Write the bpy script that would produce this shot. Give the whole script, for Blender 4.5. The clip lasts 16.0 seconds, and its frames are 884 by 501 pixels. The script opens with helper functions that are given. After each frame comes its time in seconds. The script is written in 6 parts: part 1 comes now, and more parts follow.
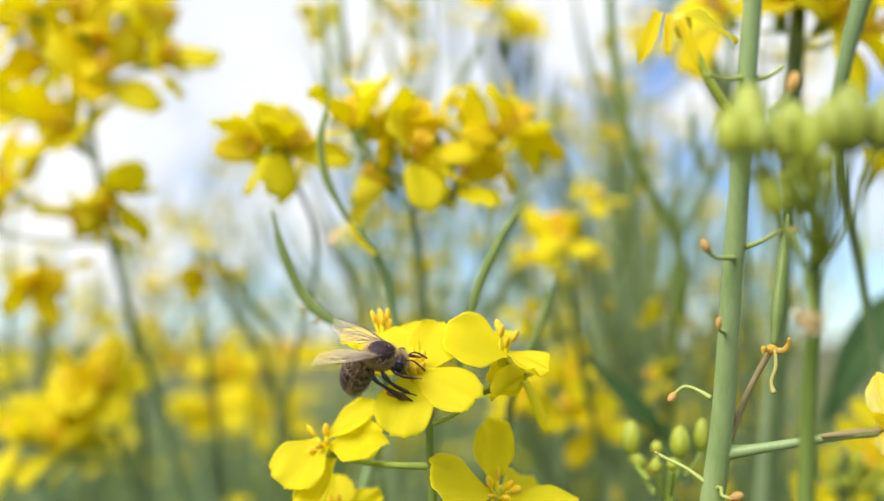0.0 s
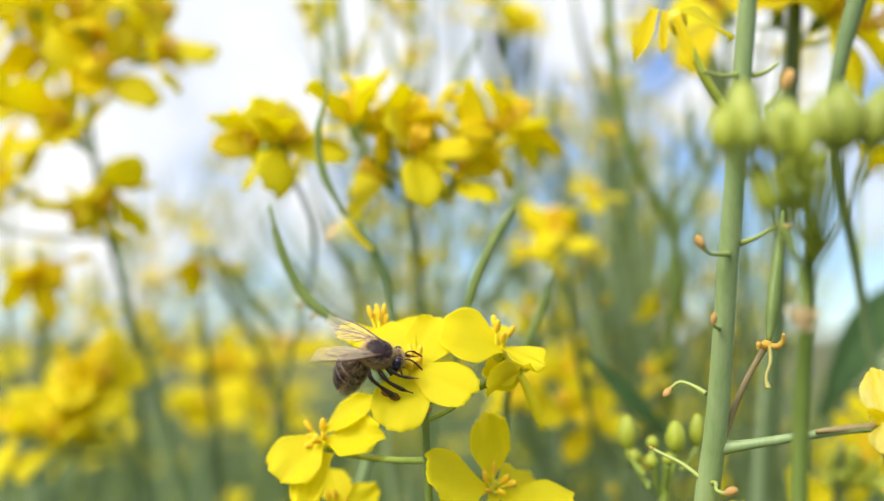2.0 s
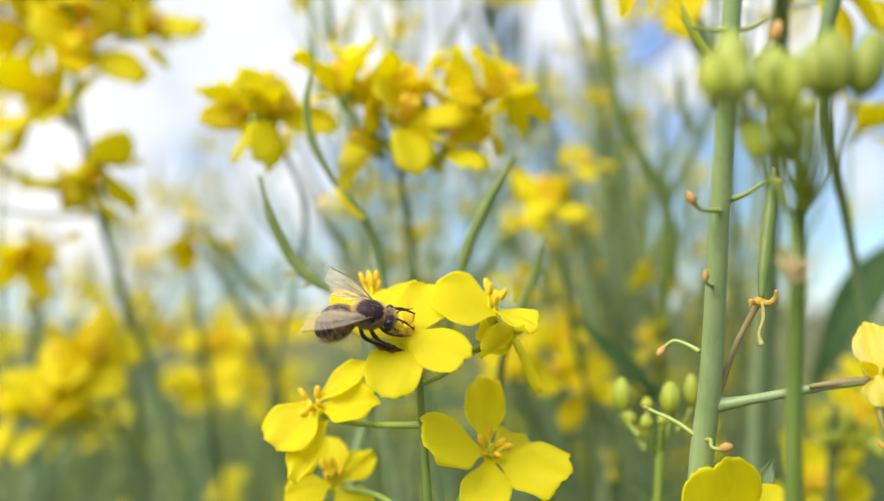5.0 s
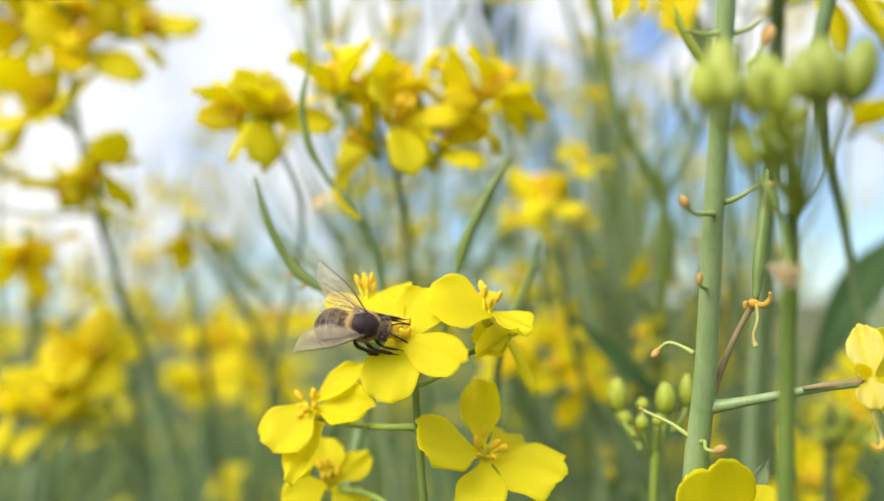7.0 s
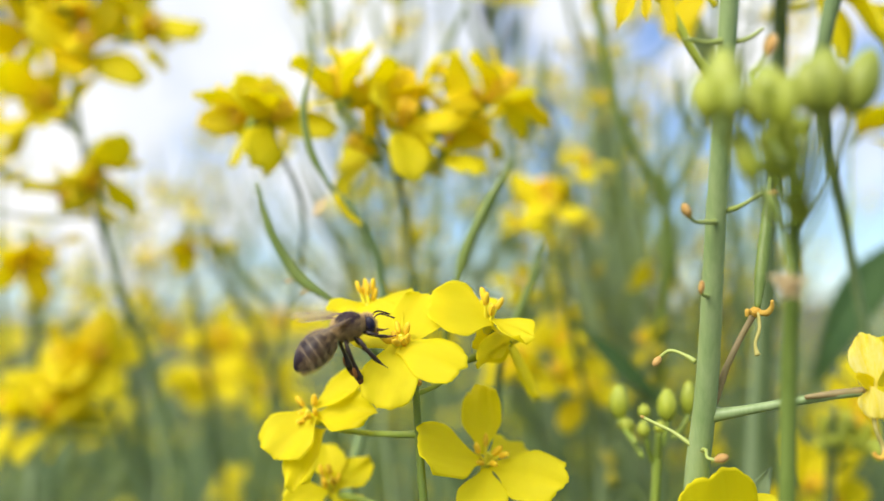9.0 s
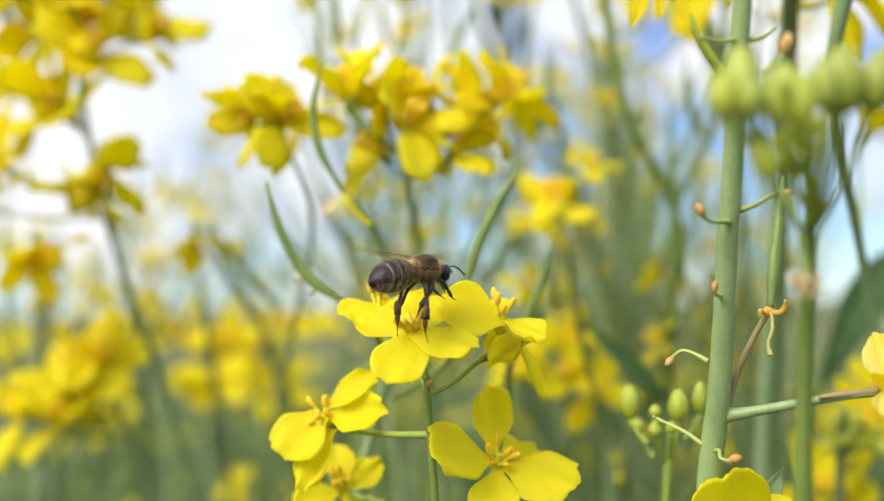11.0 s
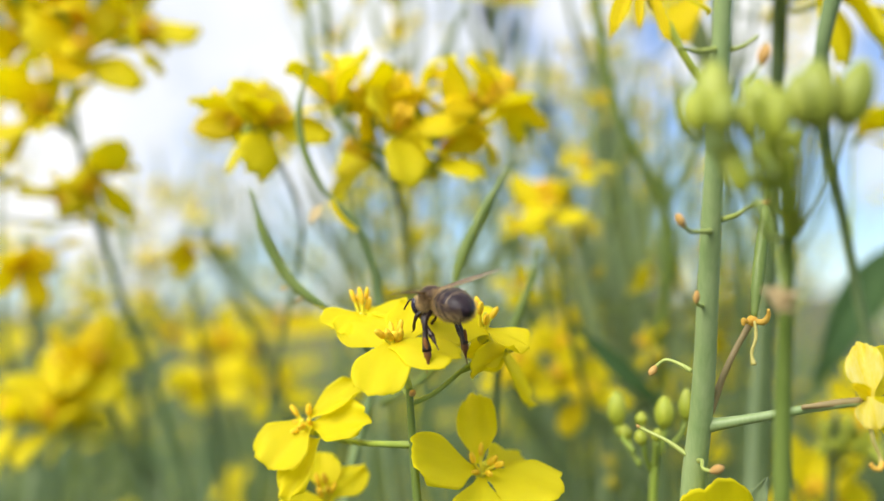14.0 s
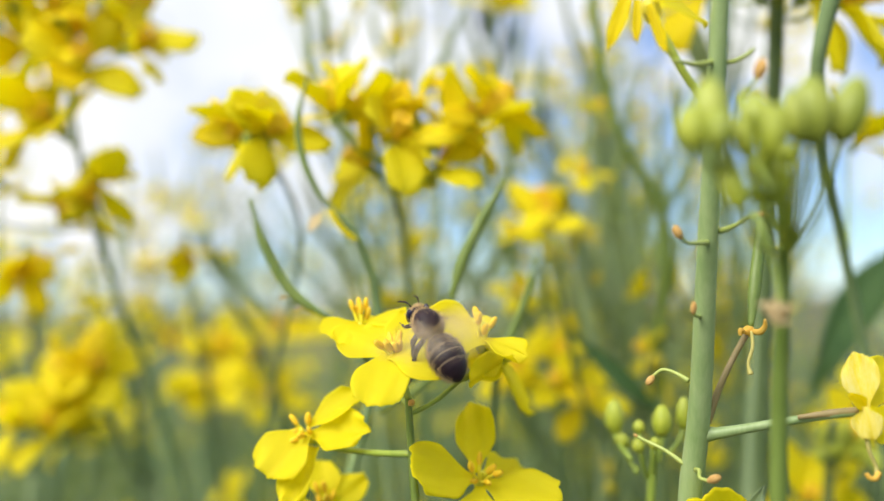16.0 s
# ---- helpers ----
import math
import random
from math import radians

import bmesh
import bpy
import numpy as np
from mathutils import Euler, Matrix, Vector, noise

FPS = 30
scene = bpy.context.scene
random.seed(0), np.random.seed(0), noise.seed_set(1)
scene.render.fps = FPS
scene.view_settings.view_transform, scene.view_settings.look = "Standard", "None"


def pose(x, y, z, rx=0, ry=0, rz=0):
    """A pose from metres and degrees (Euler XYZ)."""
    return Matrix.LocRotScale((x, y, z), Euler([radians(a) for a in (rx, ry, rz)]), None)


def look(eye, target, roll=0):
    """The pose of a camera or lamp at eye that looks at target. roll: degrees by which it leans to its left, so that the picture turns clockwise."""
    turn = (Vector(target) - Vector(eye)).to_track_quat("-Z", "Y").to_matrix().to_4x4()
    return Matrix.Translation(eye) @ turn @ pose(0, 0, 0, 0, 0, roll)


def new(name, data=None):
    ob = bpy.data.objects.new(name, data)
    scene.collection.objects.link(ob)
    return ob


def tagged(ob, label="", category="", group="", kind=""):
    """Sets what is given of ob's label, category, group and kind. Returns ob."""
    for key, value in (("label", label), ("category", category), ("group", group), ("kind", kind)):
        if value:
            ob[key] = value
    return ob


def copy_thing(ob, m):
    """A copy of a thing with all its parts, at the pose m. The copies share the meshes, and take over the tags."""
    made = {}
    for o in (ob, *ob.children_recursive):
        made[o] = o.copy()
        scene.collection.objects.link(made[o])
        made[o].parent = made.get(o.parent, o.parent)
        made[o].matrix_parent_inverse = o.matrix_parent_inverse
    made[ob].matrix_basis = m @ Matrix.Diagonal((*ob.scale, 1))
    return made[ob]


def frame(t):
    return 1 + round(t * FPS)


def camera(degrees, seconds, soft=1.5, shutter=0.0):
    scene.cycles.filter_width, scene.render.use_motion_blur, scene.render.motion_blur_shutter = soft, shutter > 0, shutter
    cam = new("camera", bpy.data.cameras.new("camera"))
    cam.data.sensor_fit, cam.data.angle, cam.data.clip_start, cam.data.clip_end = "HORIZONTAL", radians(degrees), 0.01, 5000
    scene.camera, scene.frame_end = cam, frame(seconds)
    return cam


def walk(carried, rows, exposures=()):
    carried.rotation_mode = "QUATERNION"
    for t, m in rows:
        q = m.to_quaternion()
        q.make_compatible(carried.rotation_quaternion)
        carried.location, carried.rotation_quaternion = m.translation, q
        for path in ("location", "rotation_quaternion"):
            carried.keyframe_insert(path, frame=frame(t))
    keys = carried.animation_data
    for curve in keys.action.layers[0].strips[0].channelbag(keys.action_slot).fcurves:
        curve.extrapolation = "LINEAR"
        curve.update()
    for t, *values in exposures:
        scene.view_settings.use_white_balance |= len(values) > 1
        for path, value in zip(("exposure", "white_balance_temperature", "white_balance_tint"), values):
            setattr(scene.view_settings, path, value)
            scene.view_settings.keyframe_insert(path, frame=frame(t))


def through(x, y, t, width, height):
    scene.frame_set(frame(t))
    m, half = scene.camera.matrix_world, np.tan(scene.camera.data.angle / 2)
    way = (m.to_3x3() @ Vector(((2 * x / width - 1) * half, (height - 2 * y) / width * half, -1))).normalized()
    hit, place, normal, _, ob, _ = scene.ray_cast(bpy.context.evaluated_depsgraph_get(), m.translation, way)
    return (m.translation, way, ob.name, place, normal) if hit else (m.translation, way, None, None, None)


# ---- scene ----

# ---------------------------------------------------------------- camera
cam = camera(45, 16.0, soft=1.4, shutter=0.75)
cam.data.dof.use_dof = True
cam.data.dof.focus_distance = 0.157
cam.data.dof.aperture_fstop = 8.2
cam.data.dof.aperture_blades = 0
PATH = [
    (0.0, pose(0.00000, 0.00000, 1.20000, 94.699, -0.000, 0.000)),
    (0.5, pose(-0.00038, -0.00012, 1.19950, 94.732, 0.014, -0.086)),
    (1.0, pose(-0.00027, -0.00029, 1.20010, 94.568, -0.050, 0.020)),
    (1.5, pose(0.00027, -0.00081, 1.20013, 94.484, -0.158, 0.078)),
    (2.0, pose(0.00050, -0.00056, 1.20019, 94.385, -0.055, -0.025)),
    (2.5, pose(0.00074, -0.00002, 1.20001, 94.382, -0.013, -0.101)),
    (3.0, pose(0.00075, 0.00025, 1.19901, 94.417, -0.010, -0.207)),
    (3.5, pose(0.00073, 0.00014, 1.19772, 94.285, 0.246, -0.267)),
    (4.0, pose(0.00063, 0.00025, 1.19755, 93.861, 0.649, -0.282)),
    (6.5, pose(0.00133, -0.00054, 1.19842, 93.064, 1.303, -0.327)),
    (7.0, pose(0.00173, -0.00042, 1.19932, 92.893, 1.305, -0.243)),
    (7.5, pose(0.00202, -0.00024, 1.19988, 92.878, 1.254, -0.126)),
    (8.0, pose(0.00184, -0.00019, 1.20031, 92.882, 1.129, -0.225)),
    (8.5, pose(0.00206, -0.00037, 1.20027, 92.888, 1.153, -0.189)),
    (9.0, pose(0.00191, -0.00014, 1.20043, 92.881, 1.143, -0.127)),
    (11.5, pose(0.00049, 0.00036, 1.20039, 92.916, 1.195, 0.031)),
    (12.0, pose(0.00073, 0.00010, 1.20064, 92.809, 1.182, -0.047)),
    (12.5, pose(0.00261, 0.00053, 1.20139, 92.643, 1.260, 0.314)),
    (13.0, pose(0.00301, 0.00085, 1.20155, 92.708, 1.281, 0.186)),
    (13.5, pose(0.00347, 0.00131, 1.20216, 92.640, 1.317, 0.183)),
    (14.0, pose(0.00394, 0.00083, 1.20254, 92.629, 1.312, 0.258)),
    (14.5, pose(0.00368, 0.00038, 1.20248, 92.728, 1.288, 0.175)),
    (15.0, pose(0.00345, 0.00010, 1.20301, 92.676, 1.338, 0.149)),
    (15.5, pose(0.00349, -0.00030, 1.20323, 92.708, 1.357, 0.169)),
    (16.0, pose(0.00384, -0.00017, 1.20391, 92.683, 1.342, 0.139)),
]
walk(cam, PATH, exposures=[(0, 0.27), (16.0, 0.27)])

# ---------------------------------------------------------------- sky and sun
SUN_ELEVATION, SUN_TURN = 46, 32
sky_world = bpy.data.worlds.new("sky")
scene.world = sky_world
sky_world.use_nodes = True
nt = sky_world.node_tree
nt.nodes.clear()
w_out = nt.nodes.new("ShaderNodeOutputWorld")
w_sky = nt.nodes.new("ShaderNodeTexSky")
w_sky.sky_type, w_sky.sun_disc = "NISHITA", False
w_sky.altitude, w_sky.dust_density, w_sky.ozone_density = 1200, 0.05, 2.5
w_sky.sun_elevation, w_sky.sun_rotation = radians(SUN_ELEVATION), radians(180 + SUN_TURN)
w_blue = nt.nodes.new("ShaderNodeBackground")
w_blue.inputs["Strength"].default_value = 0.10
w_cloud = nt.nodes.new("ShaderNodeBackground")
w_cloud.inputs["Strength"].default_value = 0.90
w_shade = nt.nodes.new("ShaderNodeTexNoise")
w_shade.inputs["Scale"].default_value, w_shade.inputs["Detail"].default_value = 9.0, 4.0
w_grey = nt.nodes.new("ShaderNodeValToRGB")
w_grey.color_ramp.elements[0].position, w_grey.color_ramp.elements[1].position = 0.35, 0.62
w_grey.color_ramp.elements[0].color, w_grey.color_ramp.elements[1].color = (0.86, 0.90, 0.97, 1), (1.0, 1.0, 1.0, 1)
nt.links.new(w_shade.outputs["Fac"], w_grey.inputs["Fac"])
nt.links.new(w_grey.outputs["Color"], w_cloud.inputs["Color"])
w_coord = nt.nodes.new("ShaderNodeTexCoord")
w_noise = nt.nodes.new("ShaderNodeTexNoise")
w_noise.inputs["Scale"].default_value = 8.0
w_noise.inputs["Detail"].default_value = 5.0
w_noise.inputs["Roughness"].default_value = 0.55
w_ramp = nt.nodes.new("ShaderNodeValToRGB")
w_ramp.color_ramp.elements[0].position, w_ramp.color_ramp.elements[1].position = 0.40, 0.53
w_ramp.color_ramp.elements[0].color = (0.1, 0.1, 0.1, 1)
w_mix = nt.nodes.new("ShaderNodeMixShader")
w_map = nt.nodes.new("ShaderNodeMapping")
w_map.inputs["Location"].default_value = (1.35, 0.35, 0.1)
nt.links.new(w_coord.outputs["Generated"], w_map.inputs["Vector"])
nt.links.new(w_map.outputs["Vector"], w_noise.inputs["Vector"])
nt.links.new(w_map.outputs["Vector"], w_shade.inputs["Vector"])
# the clouds stand thinner towards the horizon and towards one side
w_tilt = nt.nodes.new("ShaderNodeVectorMath")
w_tilt.operation = "DOT_PRODUCT"
w_tilt.inputs[1].default_value = (-0.18, 0, 0.75)
nt.links.new(w_coord.outputs["Generated"], w_tilt.inputs[0])
w_bank = nt.nodes.new("ShaderNodeMapRange")
w_bank.inputs["From Min"].default_value, w_bank.inputs["From Max"].default_value = 0.0, 0.17
w_bank.inputs["To Min"].default_value, w_bank.inputs["To Max"].default_value = -0.20, 0.12
nt.links.new(w_tilt.outputs["Value"], w_bank.inputs["Value"])
w_sum = nt.nodes.new("ShaderNodeMath")
nt.links.new(w_noise.outputs["Fac"], w_sum.inputs[0])
nt.links.new(w_bank.outputs["Result"], w_sum.inputs[1])
nt.links.new(w_sum.outputs["Value"], w_ramp.inputs["Fac"])
nt.links.new(w_ramp.outputs["Color"], w_mix.inputs["Fac"])
w_cool = nt.nodes.new("ShaderNodeVectorMath")
w_cool.operation = "MULTIPLY"
w_cool.inputs[1].default_value = (0.78, 0.95, 1.2)
nt.links.new(w_sky.outputs["Color"], w_cool.inputs[0])
nt.links.new(w_cool.outputs["Vector"], w_blue.inputs["Color"])
nt.links.new(w_blue.outputs["Background"], w_mix.inputs[1])
nt.links.new(w_cloud.outputs["Background"], w_mix.inputs[2])
nt.links.new(w_mix.outputs["Shader"], w_out.inputs["Surface"])

sun = new("sun", bpy.data.lights.new("sun", "SUN"))
sun.data.energy, sun.data.angle, sun.data.color = 3.8, radians(42), (1.0, 0.955, 0.86)
az, el = radians(SUN_TURN), radians(SUN_ELEVATION)
sun.matrix_basis = look((math.sin(az) * -3, -math.cos(az) * 3 * math.cos(el), 3 * math.sin(el) + 1), (0, 0, 1))


# ---------------------------------------------------------------- materials
def material(name, colour, second, rough=0.5, scale=400.0, stretch=(1, 1, 1), bump=0.15, glow_through=0.0, through=None,
             metal=0.0, gloss=0.5, fine=6.0, sheen=0.0, spot=None, vary=0.12):
    """Two colours mixed by noise at two scales, fine relief, and light let through for petals and leaves."""
    m = bpy.data.materials.new(name)
    m.use_nodes = True
    t = m.node_tree
    b = t.nodes["Principled BSDF"]
    b.inputs["Roughness"].default_value, b.inputs["Metallic"].default_value = rough, metal
    b.inputs["Sheen Weight"].default_value = sheen
    b.inputs["Specular IOR Level"].default_value = gloss
    c = t.nodes.new("ShaderNodeTexCoord")
    mp = t.nodes.new("ShaderNodeMapping")
    mp.inputs["Scale"].default_value = stretch
    t.links.new(c.outputs["Object"], mp.inputs["Vector"])
    n1 = t.nodes.new("ShaderNodeTexNoise")
    n1.inputs["Scale"].default_value, n1.inputs["Detail"].default_value = scale, 3
    n2 = t.nodes.new("ShaderNodeTexNoise")
    n2.inputs["Scale"].default_value, n2.inputs["Detail"].default_value = scale * fine, 4
    for n in (n1, n2):
        t.links.new(mp.outputs["Vector"], n.inputs["Vector"])
    add = t.nodes.new("ShaderNodeMath")
    add.operation = "MULTIPLY_ADD"
    add.inputs[1].default_value = 0.45
    t.links.new(n2.outputs["Fac"], add.inputs[0])
    t.links.new(n1.outputs["Fac"], add.inputs[2])
    ramp = t.nodes.new("ShaderNodeValToRGB")
    ramp.color_ramp.elements[0].position, ramp.color_ramp.elements[1].position = 0.52, 0.95
    ramp.color_ramp.elements[0].color, ramp.color_ramp.elements[1].color = (*colour, 1), (*second, 1)
    if spot:
        e = ramp.color_ramp.elements.new(0.47)
        e.color = (*spot, 1)
    t.links.new(add.outputs[0], ramp.inputs["Fac"])
    info = t.nodes.new("ShaderNodeObjectInfo")
    hsv = t.nodes.new("ShaderNodeHueSaturation")
    rng = t.nodes.new("ShaderNodeMapRange")
    rng.inputs["To Min"].default_value, rng.inputs["To Max"].default_value = 1 - vary, 1 + vary
    t.links.new(info.outputs["Random"], rng.inputs["Value"])
    t.links.new(rng.outputs["Result"], hsv.inputs["Value"])
    t.links.new(ramp.outputs["Color"], hsv.inputs["Color"])
    t.links.new(hsv.outputs["Color"], b.inputs["Base Color"])
    bp = t.nodes.new("ShaderNodeBump")
    bp.inputs["Strength"].default_value, bp.inputs["Distance"].default_value = bump, 0.0002
    t.links.new(n2.outputs["Fac"], bp.inputs["Height"])
    t.links.new(bp.outputs["Normal"], b.inputs["Normal"])
    if glow_through:
        tr = t.nodes.new("ShaderNodeBsdfTranslucent")
        if through:
            tr.inputs["Color"].default_value = (*through, 1)
        else:
            t.links.new(hsv.outputs["Color"], tr.inputs["Color"])
        mx = t.nodes.new("ShaderNodeMixShader")
        mx.inputs["Fac"].default_value = glow_through
        t.links.new(b.outputs["BSDF"], mx.inputs[1])
        t.links.new(tr.outputs["BSDF"], mx.inputs[2])
        t.links.new(mx.outputs["Shader"], t.nodes["Material Output"].inputs["Surface"])
    return m


CORE = material("flower_foot", (0.70, 0.66, 0.03), (0.76, 0.72, 0.06), 0.5, 600, glow_through=0.04)
PETAL = material("petal_yellow", (0.86, 0.745, 0.004), (0.91, 0.825, 0.012), 0.62, 420, (3.0, 0.3, 1), 0.7, 0.62, (0.98, 0.915, 0.03), vary=0.04)
PETAL_OLD = material("petal_orange", (0.87, 0.69, 0.004), (0.91, 0.78, 0.01), 0.6, 420, (3.0, 0.3, 1), 0.45, 0.72, (0.98, 0.88, 0.02), vary=0.08)
ANTHER = material("anther_orange", (0.84, 0.50, 0.008), (0.90, 0.64, 0.02), 0.7, 1500, bump=0.6)
FILAMENT = material("filament_yellow", (0.80, 0.70, 0.02), (0.84, 0.76, 0.05), 0.5, 900, glow_through=0.04)
STEM = material("stem_green", (0.205, 0.305, 0.11), (0.31, 0.40, 0.18), 0.45, 120, (3, 3, 0.35), 0.2, vary=0.06)
STEM_FRESH = material("stem_fresh_green", (0.22, 0.31, 0.04), (0.31, 0.40, 0.07), 0.42, 160, (3, 3, 0.4), 0.2, glow_through=0.0, vary=0.08)
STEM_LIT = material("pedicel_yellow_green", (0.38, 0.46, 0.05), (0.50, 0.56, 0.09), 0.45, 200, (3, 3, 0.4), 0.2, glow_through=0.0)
STEM_BRIGHT = material("stem_bright_green", (0.29, 0.36, 0.08), (0.40, 0.46, 0.12), 0.45, 200, (3, 3, 0.4), 0.2, glow_through=0.0)
STEM_OLIVE = material("stem_olive_green", (0.125, 0.195, 0.03), (0.19, 0.265, 0.055), 0.45, 200, (3, 3, 0.4), 0.2, glow_through=0.0)
STEM_DARK = material("stem_grey_green", (0.115, 0.18, 0.07), (0.19, 0.265, 0.12), 0.5, 90, (3, 3, 0.4), 0.2, vary=0.25, gloss=0.3)
STEM_PALE = material("stem_pale_sage", (0.24, 0.33, 0.17), (0.34, 0.43, 0.25), 0.5, 120, (3, 3, 0.4), 0.2, gloss=0.3)
STEM_BROWN = material("stalk_reddish", (0.22, 0.18, 0.055), (0.31, 0.225, 0.10), 0.5, 300, (2, 2, 1), 0.25)
BUD = material("bud_green", (0.23, 0.29, 0.03), (0.37, 0.41, 0.06), 0.45, 260, (2, 2, 0.5), 0.25, 0.04, vary=0.08)
BUD_TIP = material("bud_yellow_tip", (0.62, 0.52, 0.03), (0.70, 0.60, 0.05), 0.5, 400, glow_through=0.04)
BUD_PALE = material("bud_pale_green", (0.29, 0.35, 0.025), (0.42, 0.46, 0.05), 0.5, 300, (2, 2, 0.5), 0.25, 0.06)
# white glare on the branch-end flower, put into its petal colour
PETAL_GLARE = material("petal_painted_glare", (0.86, 0.74, 0.04), (0.88, 0.82, 0.32), 0.55, 300, (2, 0.6, 1), 0.5, 0.5, vary=0.04)
POD = material("pod_green", (0.12, 0.185, 0.035), (0.19, 0.25, 0.06), 0.42, 200, (2, 2, 0.6), 0.2, vary=0.12)
LEAF = material("leaf_green", (0.035, 0.085, 0.025), (0.075, 0.14, 0.045), 0.6, 60, (1, 1, 1), 0.35, 0.25, (0.12, 0.24, 0.05), vary=0.25, gloss=0.25)
LEAF_PALE = material("leaf_grey_green", (0.24, 0.33, 0.16), (0.34, 0.43, 0.24), 0.5, 50, (1, 1, 1), 0.3, 0.2, vary=0.15, gloss=0.3)
DRY = material("dry_brown", (0.42, 0.23, 0.06), (0.58, 0.37, 0.13), 0.75, 900, bump=0.6)
SPENT_DRY = material("spent_flower_orange", (0.62, 0.33, 0.03), (0.74, 0.48, 0.08), 0.7, 900, bump=0.5)
SPENT_PALE = material("spent_filament", (0.58, 0.52, 0.14), (0.68, 0.60, 0.20), 0.6, 900, glow_through=0.2)
FLUFF = material("withered_petal", (0.66, 0.52, 0.27), (0.80, 0.68, 0.42), 0.8, 700, bump=0.5, glow_through=0.3)
SOIL = material("soil_and_litter", (0.035, 0.045, 0.02), (0.08, 0.085, 0.035), 0.9, 14, bump=0.8, fine=9)


# ---------------------------------------------------------------- mesh helpers
def spline(pts, steps):
    """Points of a smooth curve through pts; the tangents allow for uneven spacing."""
    p = [Vector(q) for q in pts]
    n = len(p)
    d = [max(1e-9, (p[i + 1] - p[i]).length) for i in range(n - 1)]
    v = [(p[i + 1] - p[i]) / d[i] for i in range(n - 1)]
    tan = [v[0]] + [(v[i - 1] * d[i] + v[i] * d[i - 1]) / (d[i] + d[i - 1]) for i in range(1, n - 1)] + [v[-1]]
    out = []
    for i in range(n - 1):
        for k in range(steps):
            s = k / steps
            h = d[i]
            out.append(p[i] * (2 * s ** 3 - 3 * s * s + 1) + tan[i] * h * (s ** 3 - 2 * s * s + s) + p[i + 1] * (3 * s * s - 2 * s ** 3) + tan[i + 1] * h * (s ** 3 - s * s))
    return out + [p[-1]]


def tube(pts, radii, seg=8, steps=5, flat=1.0, ridge=0.0):
    """Vertices and faces of a round stalk along a smooth curve, with closed ends."""
    path = spline(pts, steps)
    n = len(path)
    rr = np.interp(np.linspace(0, 1, n), np.linspace(0, 1, len(radii)), radii)
    verts, faces = [], []
    side = None
    for i, q in enumerate(path):
        way = (path[min(i + 1, n - 1)] - path[max(i - 1, 0)]).normalized()
        if side is None:
            side = way.orthogonal().normalized()
        side = (side - way * side.dot(way)).normalized()
        other = way.cross(side)
        for k in range(seg):
            a = 2 * math.pi * k / seg
            r = rr[i] * (1 + ridge * math.cos(a * 4))
            verts.append(q + side * (r * math.cos(a)) + other * (r * flat * math.sin(a)))
        if i:
            for k in range(seg):
                faces.append((i * seg - seg + k, i * seg - seg + (k + 1) % seg, i * seg + (k + 1) % seg, i * seg + k))
    verts += [path[0], path[-1]]
    a, b = len(verts) - 2, len(verts) - 1
    for k in range(seg):
        faces.append((a, (k + 1) % seg, k))
        faces.append((b, (n - 1) * seg + k, (n - 1) * seg + (k + 1) % seg))
    return verts, faces


def join(*shapes):
    verts, faces = [], []
    for v, f in shapes:
        k = len(verts)
        verts += list(v)
        faces += [tuple(i + k for i in q) for q in f]
    return verts, faces


def moved(shape, m):
    return [m @ Vector(v) for v in shape[0]], shape[1]


def lathe(profile, seg=12, squash=1.0):
    """A round body along +Z from (radius, height) pairs."""
    verts, faces = [], []
    for r, z in profile:
        for k in range(seg):
            a = 2 * math.pi * k / seg
            verts.append(Vector((r * math.cos(a), r * squash * math.sin(a), z)))
    n = len(profile)
    for i in range(1, n):
        for k in range(seg):
            faces.append((i * seg - seg + k, i * seg - seg + (k + 1) % seg, i * seg + (k + 1) % seg, i * seg + k))
    faces.append(tuple(range(seg - 1, -1, -1)))
    faces.append(tuple((n - 1) * seg + k for k in range(seg)))
    return verts, faces


